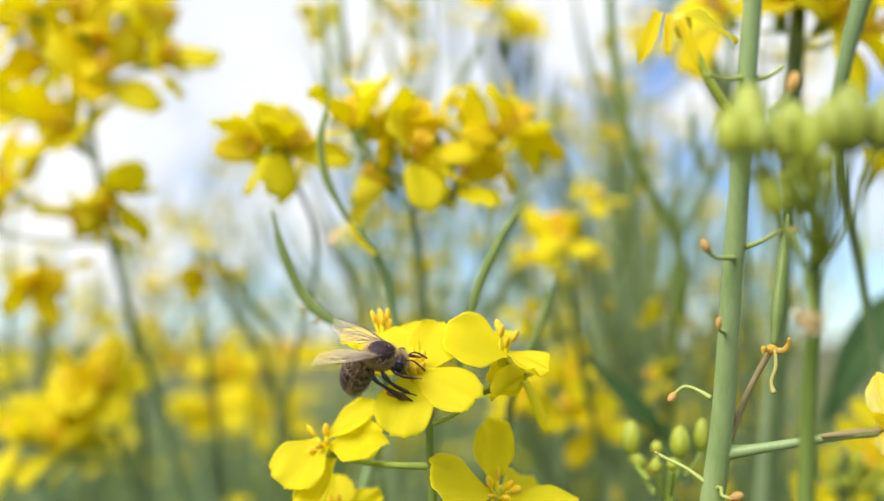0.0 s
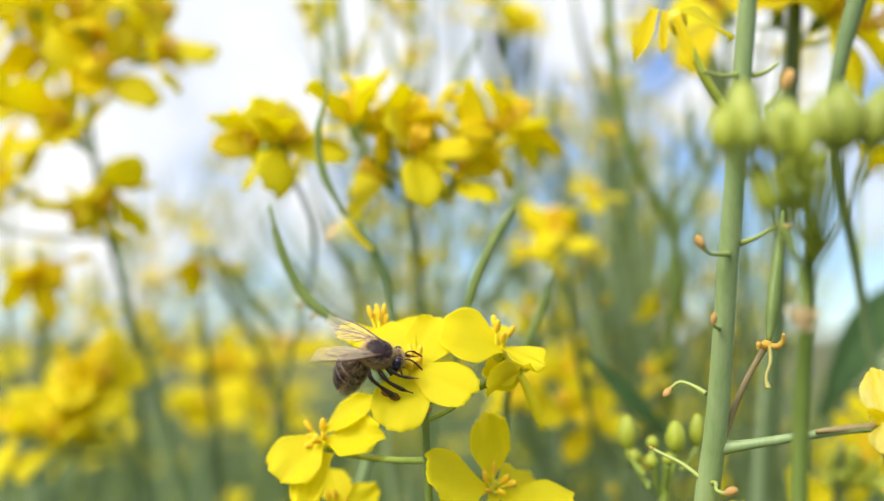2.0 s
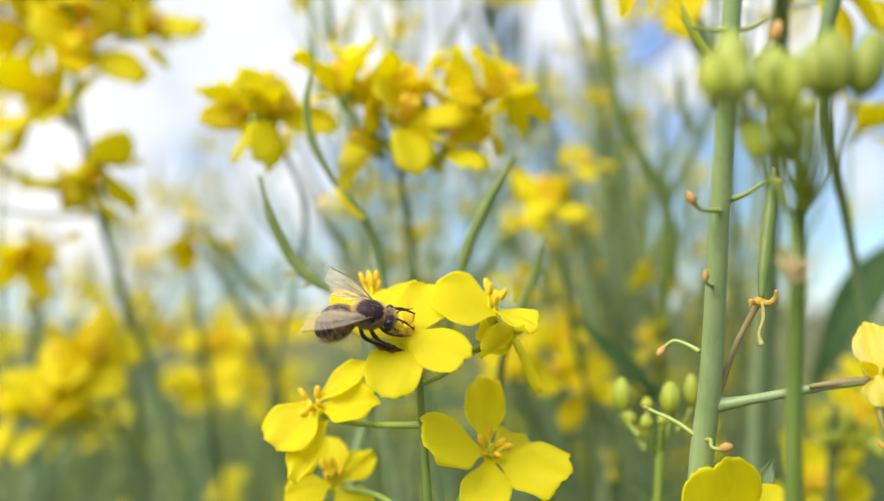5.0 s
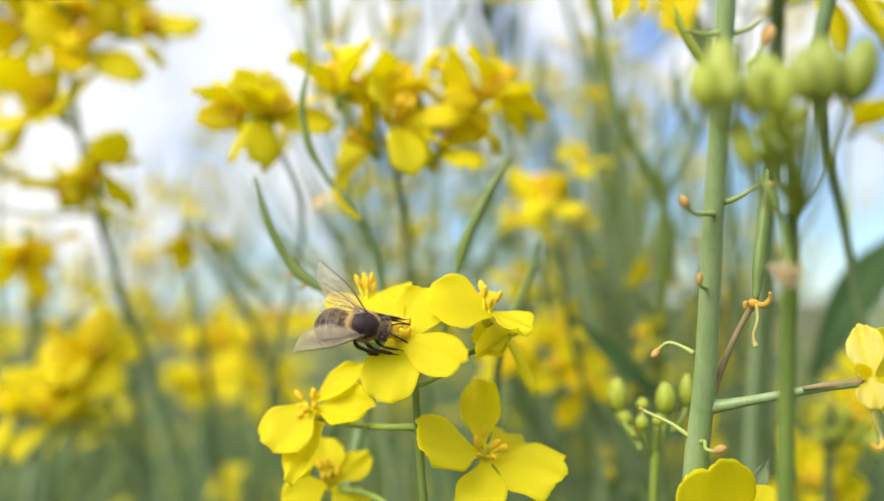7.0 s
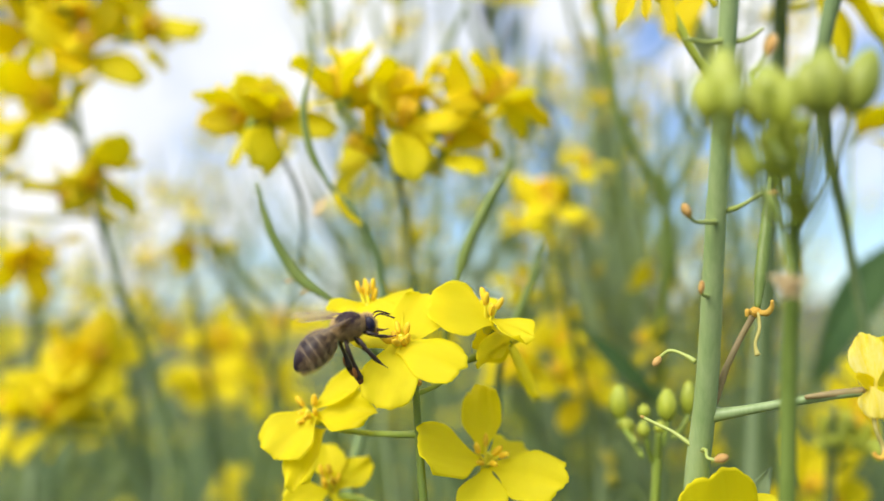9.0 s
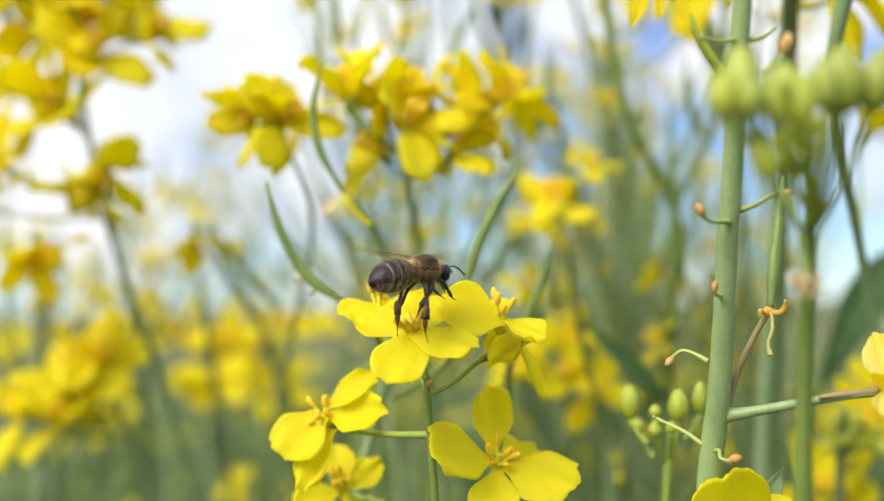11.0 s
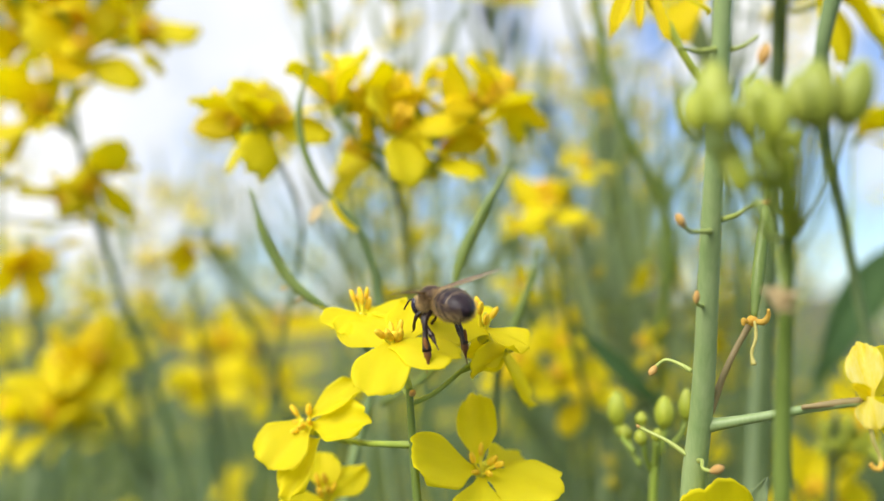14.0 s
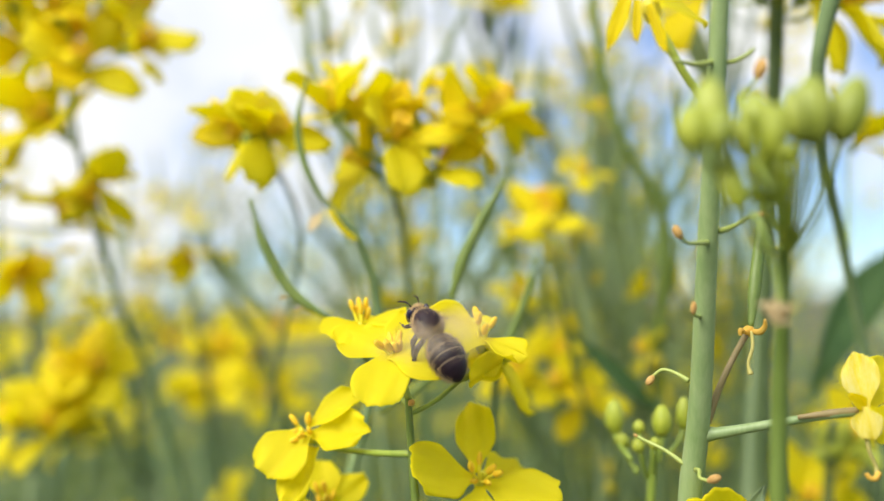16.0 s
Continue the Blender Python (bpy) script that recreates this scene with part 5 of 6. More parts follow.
def pod_plants():
    """Slender plants past their bloom, each with pods, a few flowers and narrow leaves; eight kinds, set out with gaps."""
    rnd, place = random.Random(5), random.Random(12)
    pod_meshes = []
    for k in range(5):
        ln = 0.03 + 0.006 * k
        pod_meshes.append(mesh_of("pod", tube([(0, 0, 0), (0.014, 0, 0.003), (0.014 + 0.3 * ln, 0, 0.004 + 0.5 * ln), (0.014 + 0.4 * ln, 0, 0.004 + ln)],
                                              [0.4 * MM, 0.45 * MM, 0.9 * MM, 0.25 * MM], 6, 4), POD))
    bud_mesh = mesh_of("bud", lathe([(0.4 * MM, 0), (1.2 * MM, 1.2 * MM), (1.4 * MM, 2.6 * MM), (1.0 * MM, 4.2 * MM), (0.3 * MM, 5 * MM)], 7), BUD_TIP)
    kinds = []
    for v in range(8):
        top = 1.22 + 0.02 * v
        ob = plant((0, 0, 0), "slender green rape plant past its bloom with upright pods")
        bow = Vector((rnd.uniform(-0.03, 0.03), rnd.uniform(-0.02, 0.02), 0))
        r = rnd.uniform(0.55, 1.05)
        pts = [(0, 0, 0), Vector((0.03, 0, 0.8)) + bow, Vector((0.02, 0, top - 0.14)) + bow, Vector((0, 0, top))]
        stalk(ob, pts, (r * 2.4, r * 1.2, r * 0.8, 0.4), STEM_PALE if v % 2 else STEM_DARK, 7, "stem")
        path = spline(pts, 30)
        for f in range(rnd.randint(7, 12)):
            q = path[rnd.randint(62, 88)]
            part("pod", pod_meshes[rnd.randrange(5)], None, ob, Matrix.Translation(q) @ Matrix.Rotation(rnd.uniform(0, 6.28), 4, "Z") @ Matrix.Rotation(rnd.uniform(-0.3, 0.5), 4, "Y"))
        for f in range(9):
            a = rnd.uniform(0, 6.28)
            c = path[rnd.randint(78, 90)] + Vector((math.cos(a), math.sin(a), 0.6)) * rnd.uniform(4, 12) * MM
            part("bud", bud_mesh, None, ob, along(c, (math.cos(a), math.sin(a), 1.2)))
        for f in range(2 + v % 3):
            soft_flower(ob, Vector((rnd.uniform(-0.014, 0.014), rnd.uniform(-0.014, 0.014), top + 0.002 - 0.016 * f)), (rnd.uniform(-0.6, 0.6), rnd.uniform(-0.9, 0), 0.7), 300 + v * 5 + f, 0.75)
        kinds.append(ob)
    for i in range(52):
        y = 0.31 + 0.36 * (i / 52) ** 1.3
        x = place.uniform(*((-0.95, -0.42), (0.2, 0.6), (-0.42, -0.3), (0.4, 0.75), (0.5, 0.8), (0.15, 0.45), (0.2, 0.55), (0.9, 1.15), (0.0, 0.35), (0.25, 0.6))[i % 10]) * y * 0.42
        # tall ones far, low ones near
        v = min(7, max(0, int((y - 0.27) / 0.4 * 5 + rnd.uniform(-2, 3))))
        m = pose(x, y, rnd.uniform(-0.05, 0.0), rnd.uniform(-3, 3), rnd.uniform(-4, 4), rnd.uniform(0, 360))
        if i < 8:
            kinds[i].matrix_basis = pose(x, y, rnd.uniform(-0.04, 0), rnd.uniform(-3, 3), rnd.uniform(-4, 4), rnd.uniform(0, 360))
        else:
            copy_thing(kinds[v], m)
    # a stand of taller ones in the middle distance
    for i in range(8):
        y = 0.36 + 0.055 * i
        copy_thing(kinds[5 + i % 3], pose(rnd.uniform(0.12, 0.32) * y + 0.0, y, rnd.uniform(-0.03, 0.02 + 0.1 * (y - 0.3)), rnd.uniform(-3, 3), rnd.uniform(-5, 5), rnd.uniform(0, 360)))


pod_plants()


# ---------------------------------------------------------------- honeybee
# own axes: +X forward, +Y to its left, +Z up, origin at the waist, millimetres times MM
BEE_DARK = material("bee_chitin", (0.016, 0.009, 0.013), (0.045, 0.025, 0.03), 0.5, 700, bump=0.3, vary=0.0, gloss=0.2)
BEE_BROWN = material("bee_abdomen", (0.010, 0.006, 0.012), (0.032, 0.018, 0.024), 0.36, 900, (1, 1, 1), 0.3, vary=0.0, gloss=0.25)
BEE_BAND = material("bee_pale_band", (0.19, 0.135, 0.085), (0.34, 0.25, 0.155), 0.65, 1500, bump=0.6, vary=0.0)
BEE_EYE = material("bee_eye", (0.008, 0.008, 0.022), (0.02, 0.018, 0.05), 0.18, 3000, bump=0.2, vary=0.0)
BEE_LEG = material("bee_leg", (0.012, 0.007, 0.007), (0.042, 0.021, 0.017), 0.4, 900, bump=0.3, vary=0.0)
BEE_RED = material("bee_leg_reddish", (0.085, 0.03, 0.012), (0.19, 0.08, 0.025), 0.45, 900, bump=0.3, vary=0.0)
BEE_HAIR = material("bee_hair", (0.50, 0.34, 0.14), (0.74, 0.54, 0.28), 0.8, 1400, glow_through=0.1, vary=0.0)
POLLEN = material("pollen_load", (0.22, 0.085, 0.02), (0.36, 0.15, 0.03), 0.85, 2500, bump=0.9, vary=0.0)
VEIN = material("wing_vein", (0.10, 0.055, 0.03), (0.16, 0.09, 0.05), 0.5, 900, vary=0.0)


def wing_material():
    m = bpy.data.materials.new("wing_membrane")
    m.use_nodes = True
    t = m.node_tree
    b = t.nodes["Principled BSDF"]
    b.inputs["Base Color"].default_value = (0.95, 0.9, 0.8, 1)
    b.inputs["Roughness"].default_value = 0.25
    n = t.nodes.new("ShaderNodeTexNoise")
    n.inputs["Scale"].default_value = 700
    r = t.nodes.new("ShaderNodeMapRange")
    r.inputs["To Min"].default_value, r.inputs["To Max"].default_value = 0.82, 0.95
    tr = t.nodes.new("ShaderNodeBsdfTransparent")
    tr.inputs["Color"].default_value = (0.97, 0.93, 0.84, 1)
    mx = t.nodes.new("ShaderNodeMixShader")
    c = t.nodes.new("ShaderNodeTexCoord")
    t.links.new(c.outputs["Object"], n.inputs["Vector"])
    t.links.new(n.outputs["Fac"], r.inputs["Value"])
    t.links.new(r.outputs["Result"], mx.inputs["Fac"])
    lit = t.nodes.new("ShaderNodeBsdfTranslucent")
    lit.inputs["Color"].default_value = (0.95, 0.9, 0.8, 1)
    half = t.nodes.new("ShaderNodeMixShader")
    half.inputs["Fac"].default_value = 0.15
    t.links.new(b.outputs["BSDF"], half.inputs[1])
    t.links.new(lit.outputs["BSDF"], half.inputs[2])
    t.links.new(half.outputs["Shader"], mx.inputs[1])
    t.links.new(tr.outputs["BSDF"], mx.inputs[2])
    t.links.new(mx.outputs["Shader"], t.nodes["Material Output"].inputs["Surface"])
    return m


WING = wing_material()


def ellipsoid(rx, ry, rz, at=(0, 0, 0), seg=20, rings=12):
    verts, faces = [], []
    for i in range(rings + 1):
        a = math.pi * (0.02 + 0.96 * i / rings)
        for k in range(seg):
            b = 2 * math.pi * k / seg
            verts.append(Vector((at[0] + rx * math.cos(a), at[1] + ry * math.sin(a) * math.cos(b), at[2] + rz * math.sin(a) * math.sin(b))) * MM)
    for i in range(1, rings + 1):
        for k in range(seg):
            faces.append((i * seg - seg + k, i * seg - seg + (k + 1) % seg, i * seg + (k + 1) % seg, i * seg + k))
    faces.append(tuple(range(seg - 1, -1, -1)))
    faces.append(tuple(rings * seg + k for k in range(seg)))
    return verts, faces


def hairs(count, place, length, seed, thick=0.035):
    """Fine tapering hairs; place(rnd) gives a root and the way it grows."""
    rnd = random.Random(seed)
    verts, faces = [], []
    for _ in range(count):
        root, way = place(rnd)
        way = (way.normalized() + Vector((rnd.uniform(-0.35, 0.35), rnd.uniform(-0.35, 0.35), rnd.uniform(-0.35, 0.35)))).normalized()
        s = way.orthogonal().normalized()
        o = way.cross(s)
        ln = length * rnd.uniform(0.5, 1.15)
        k = len(verts)
        for a in (0, 2.1, 4.2):
            verts.append((root + (s * math.cos(a) + o * math.sin(a)) * thick) * MM)
        bend = Vector((-0.25, 0, -0.15)) * ln * 0.3
        verts.append((root + way * ln + bend) * MM)
        faces += [(k, k + 1, k + 3), (k + 1, k + 2, k + 3), (k + 2, k, k + 3)]
    return verts, faces


TH_C, TH_R = Vector((2.15, 0, 0.35)), Vector((2.35, 2.05, 2.0))


def on_thorax(rnd):
    while True:
        d = Vector((rnd.gauss(0, 1), rnd.gauss(0, 1), rnd.gauss(0, 1))).normalized()
        # the top of the thorax is worn almost bare
        bare = min(1.0, max(0.0, (1.2 - math.hypot((d.x - 0.1) / 0.86, d.y / 1.0)) * 3.0)) if d.z > -0.1 else 0.0
        if rnd.random() < bare * 0.97:
            continue
        return TH_C + Vector((d.x * TH_R.x, d.y * TH_R.y, d.z * TH_R.z)) * 0.97, Vector((d.x / TH_R.x, d.y / TH_R.y, d.z / TH_R.z))


AB_LEN = 7.7
SEGMENTS = 6


def abdomen_ring(u):
    """Half width, half height and height of the middle along the abdomen, u from waist to tip."""
    r = 2.7 * (math.sin(math.pi * min(1.0, 0.1 + 0.78 * u)) ** 0.75) * (1 - 0.25 * u ** 3)
    if u > 0.82:
        r *= math.sqrt(max(0.03, 1 - ((u - 0.82) / 0.185) ** 2))
    if u < 0.08:
        r *= 0.55 + 0.45 * u / 0.08
    return r, r * 0.9, -0.15 - 0.9 * u * u


def abdomen_shape():
    verts, faces, pale = [], [], []
    seg, n = 24, 48
    for i in range(n + 1):
        u = i / n
        w, h, z = abdomen_ring(u)
        s = (u * SEGMENTS) % 1.0
        lip = 1.0 + (0.035 * s if 0 < u < 0.95 else 0.0)
        for k in range(seg):
            a = 2 * math.pi * k / seg
            verts.append(Vector((-0.15 - AB_LEN * u, w * lip * math.cos(a), z + h * lip * math.sin(a))) * MM)
    for i in range(1, n + 1):
        s = ((i - 0.5) / n * SEGMENTS) % 1.0
        u = (i - 0.5) / n
        for k in range(seg):
            faces.append((i * seg - seg + k, i * seg + k, i * seg + (k + 1) % seg, i * seg - seg + (k + 1) % seg))
            under = math.sin(2 * math.pi * (k + 0.5) / seg) < -0.35
            pale.append(1 if (s < 0.10 and 0.3 < u < 0.8) or (under and s < 0.55 and u < 0.85) else 0)
    faces.append(tuple(range(seg)))
    faces.append(tuple(n * seg + seg - 1 - k for k in range(seg)))
    return verts, faces, pale + [0, 0]


def on_bands(rnd):
    while True:
        j = rnd.choice((0, 0, 0, 0, 0, 2, 3, 4))
        u = (j + rnd.uniform(0.0, 0.9 if j == 0 else 0.45)) / SEGMENTS + 0.02
        a = rnd.uniform(0, 6.28)
        if j == 0 or math.sin(a) < 0.3 or rnd.random() < 0.55:
            w, h, z = abdomen_ring(u)
            return Vector((-0.15 - AB_LEN * u, w * math.cos(a), z + h * math.sin(a))), Vector((-0.9, 0.5 * math.cos(a), 0.5 * math.sin(a)))


def wing_shape(length, width, seed, notch):
    """A membrane wing with a worn rim: foot at the origin, tip along +Y, leading edge towards +X."""
    rnd = random.Random(seed)
    top = []
    nu, nv = 16, 6
    for i in range(nu + 1):
        u = i / nu
        lead = 0.16 * width * math.sin(math.pi * u) + 0.04 * width
        trail = -width * (0.06 + 0.9 * math.sin(math.pi * min(1, 0.04 + u * 0.86)) ** 0.8 * (0.35 + 0.65 * u))
        if u > 0.86:
            q = (u - 0.86) / 0.14
            lead *= 1 - 0.9 * q * q
            trail *= 1 - 0.55 * q * q
        for j in range(nv + 1):
            v = j / nv
            y = u * length * (1 - 0.05 * v * u) + (rnd.uniform(-notch, notch) if i == nu else 0)
            x = lead + (trail - lead) * v + (rnd.uniform(-notch, notch) * 0.4 if j == nv else 0)
            top.append(Vector((x, y, 0.12 * math.sin(3 * u) + 0.05 * math.sin(9 * v + 4 * u))) * MM)
    n, r = len(top), nv + 1
    verts = top + [p - Vector((0, 0, 0.03 * MM)) for p in top]
    faces = []
    for i in range(nu):
        for j in range(nv):
            a = i * r + j
            faces.append((a, a + 1, a + r + 1, a + r))
            faces.append((n + a, n + a + r, n + a + r + 1, n + a + 1))
    return verts, faces


def wing_veins(length, width):
    s = MM
    lines = [[(0.02, 0, 0), (0.2 * width, 0.45 * length, 0.1), (0.05 * width, 0.97 * length, 0)],
             [(0, 0.05 * length, 0), (-0.12 * width, 0.4 * length, 0.08), (-0.1 * width, 0.75 * length, 0.02)],
             [(0, 0.08 * length, 0), (-0.35 * width, 0.4 * length, 0.08), (-0.75 * width, 0.72 * length, 0.02)],
             [(-0.05, 0.1 * length, 0), (-0.4 * width, 0.25 * length, 0.06), (-0.6 * width, 0.35 * length, 0.02)],
             [(-0.13 * width, 0.45 * length, 0.08), (-0.4 * width, 0.6 * length, 0.05), (-0.5 * width, 0.84 * length, 0.0)],
             [(0.12 * width, 0.6 * length, 0.08), (-0.2 * width, 0.66 * length, 0.06), (-0.32 * width, 0.8 * length, 0.02)]]
    return join(*[tube([Vector(p) * s for p in ln], [q * s for q in ((0.15, 0.12, 0.06) if k == 0 else (0.06, 0.05, 0.035))], 5, 5) for k, ln in enumerate(lines)])


BEE = thing("honeybee", (0, 0, 0), "brown honeybee with dusty hair and clear wings foraging on yellow flowers", "bee")
BODY = Matrix.Identity(4)
thorax = part("thorax", ellipsoid(*TH_R, TH_C), BEE_DARK, BEE, BODY, "dark, almost bare thorax")
part("hair", hairs(7000, on_thorax, 0.7, 1, 0.017), BEE_HAIR, thorax, BODY, "tan hair")
head = part("head", ellipsoid(0.95, 1.75, 1.5, (5.0, 0, -0.55)), BEE_DARK, BEE, BODY)
part("hair", hairs(1100, lambda rnd: (lambda d: (Vector((5.0 + 0.95 * d.x, 1.7 * d.y, -0.55 + 1.45 * d.z)), d))(Vector((rnd.gauss(0.5, 1), rnd.gauss(0, 0.5), rnd.gauss(0.1, 1))).normalized()), 0.6, 2, 0.02), BEE_HAIR, head, BODY)
for sgn in (1, -1):
    part("eye", ellipsoid(0.72, 0.55, 1.25, (5.05, 1.35 * sgn, -0.45), 16, 10), BEE_EYE, head, BODY, "shiny black compound eye")
    part("antenna", tube([Vector(p) * MM for p in ((5.8, 0.35 * sgn, -0.2), (6.5, 0.8 * sgn, 0.4), (7.1, 1.0 * sgn, 0.35), (7.9, 1.2 * sgn, -0.2), (8.7, 1.35 * sgn, -0.9))],
                         [0.1 * MM, 0.1 * MM, 0.14 * MM, 0.14 * MM, 0.12 * MM], 7, 4), BEE_DARK, head, BODY)
    part("mandible", tube([Vector(p) * MM for p in ((5.4, 0.5 * sgn, -1.7), (5.7, 0.4 * sgn, -2.3), (5.8, 0.1 * sgn, -2.7))], [0.32 * MM, 0.26 * MM, 0.1 * MM], 7, 3), BEE_RED, head, BODY)
part("tongue", tube([Vector(p) * MM for p in ((5.3, 0, -1.8), (5.8, 0, -2.8), (6.2, 0, -3.7))], [0.26 * MM, 0.2 * MM, 0.08 * MM], 7, 3), BEE_RED, head, BODY)

ab_v, ab_f, ab_pale = abdomen_shape()
abdomen = part("abdomen", (ab_v, ab_f), BEE_BROWN, BEE, BODY, "dark brown abdomen with pale bands")
abdomen.data.materials.append(BEE_BAND)
abdomen.data.polygons.foreach_set("material_index", ab_pale)
part("hair", hairs(2200, on_bands, 0.42, 3, 0.010), BEE_HAIR, abdomen, BODY, "pale hair bands")


def on_abdomen(rnd):
    # thick behind the waist, thinner towards the tip, a fringe along flanks and underside
    u, a = (0.03 + 0.4 * rnd.random() ** 2, rnd.uniform(0, 6.28)) if rnd.random() < 0.45 else (rnd.uniform(0.05, 0.93), rnd.uniform(math.pi * 0.88, math.pi * 2.12))
    w, h, z = abdomen_ring(u)
    return Vector((-0.15 - AB_LEN * u, w * math.cos(a), z + h * math.sin(a))), Vector((-0.5, 0.8 * math.cos(a), 0.8 * math.sin(a)))


part("hair", hairs(3600, on_abdomen, 0.65, 8, 0.014), BEE_HAIR, abdomen, BODY, "tan fuzz")

LEGS = {}
for sgn, tag in ((1, "left"), (-1, "right")):
    for nm, hinge, pts, rad in (
            ("fore", (3.7, 0.9, -1.2), ((0, 0, 0), (0.5, 0.9, -0.7), (0.9, 1.2, -1.6), (1.7, 1.1, -2.9), (2.3, 1.0, -3.6), (2.7, 1.1, -3.9)), (0.3, 0.36, 0.26, 0.28, 0.16, 0.08)),
            ("mid", (2.3, 1.2, -1.4), ((0, 0, 0), (0.2, 1.2, -0.8), (0.3, 1.7, -1.9), (0.7, 2.0, -3.9), (1.1, 2.2, -5.0), (1.5, 2.3, -5.9)), (0.36, 0.46, 0.34, 0.44, 0.25, 0.09)),
            ("hind", (0.9, 1.1, -1.3), ((0, 0, 0), (-0.5, 1.4, -0.7), (-0.7, 2.1, -2.6), (-1.0, 2.5, -5.2), (-0.9, 2.6, -6.6), (-0.6, 3.1, -8.4)), (0.36, 0.44, 0.32, 0.74, 0.48, 0.09))):
        h = Matrix.Translation(Vector((hinge[0], hinge[1] * sgn, hinge[2])) * MM)
        p = [Vector((a, b * sgn, c)) * MM for a, b, c in pts]
        upper = part("leg", tube(p[:4], [r * MM for r in rad[:4]], 8, 5, 0.75), BEE_LEG, BEE, h, "dark jointed leg")
        part("foot", tube(p[3:], [rad[3] * MM * 0.8, rad[4] * MM * 1.2, rad[4] * MM * 0.5, rad[5] * MM, rad[5] * MM], 8, 6, 0.7), BEE_RED if nm != "mid" else BEE_LEG, upper, h, "reddish foot" if nm != "mid" else "")
        if nm == "hind":
            part("pollen_load", moved(ellipsoid(0.36, 0.3, 1.0), Matrix.Translation((p[2] + p[3] * 1.3) / 2.3 + Vector((-0.3, 0.25 * sgn, 0)) * MM) @ pose(0, 0, 0, 0, 4, 0)), POLLEN, upper, h, "small orange pollen load")
        LEGS[(nm, tag)] = (upper, h)

WINGS = {}
fore_me, hind_me = wing_shape(10.4, 3.4, 4, 0.16), wing_shape(7.2, 2.4, 6, 0.1)
fore_vn, hind_vn = wing_veins(10.4, 3.4), wing_veins(7.2, 2.4)
MIRROR = lambda shape: ([Vector((-v[0], v[1], v[2])) for v in shape[0]], [tuple(reversed(f)) for f in shape[1]])
for sgn, tag in ((1, "left"), (-1, "right")):
    for nm, hinge, sh, vn in (("fore", (2.5, 1.45, 1.55), fore_me, fore_vn), ("hind", (1.6, 1.45, 1.4), hind_me, hind_vn)):
        h = Matrix.Translation(Vector((hinge[0], hinge[1] * sgn, hinge[2])) * MM)
        w = part("wing", sh if sgn > 0 else MIRROR(sh), WING, BEE, h, "clear amber-tinted wing with a worn edge")
        part("vein", vn if sgn > 0 else MIRROR(vn), VEIN, w, h)
        WINGS[(nm, tag)] = (w, h)


def wing_turn(nm, tag, sweep, lift, roll=0.0):
    """The pose of a wing: sweep back from the side in degrees, lift above the level, roll about its own length."""
    h = WINGS[(nm, tag)][1]
    s = 1 if tag == "left" else -1
    # the shape's tip lies along +Y: the right wing turns half round
    m = Matrix.Rotation(radians(sweep) * s, 4, "Z") @ Matrix.Rotation(radians(lift) * s, 4, "X") @ Matrix.Rotation(radians(roll) * s, 4, "Y")
    if s < 0:
        m = m @ Matrix.Rotation(math.pi, 4, "Z")
    return h @ m


# ---------------------------------------------------------------- what moves
def bee_pose(at, forward, up):
    x = Vector(forward).normalized()
    z = Vector(up)
    z = (z - x * z.dot(x)).normalized()
    y = z.cross(x)
    return Matrix.Translation(at) @ Matrix((x, y, z)).transposed().to_4x4()


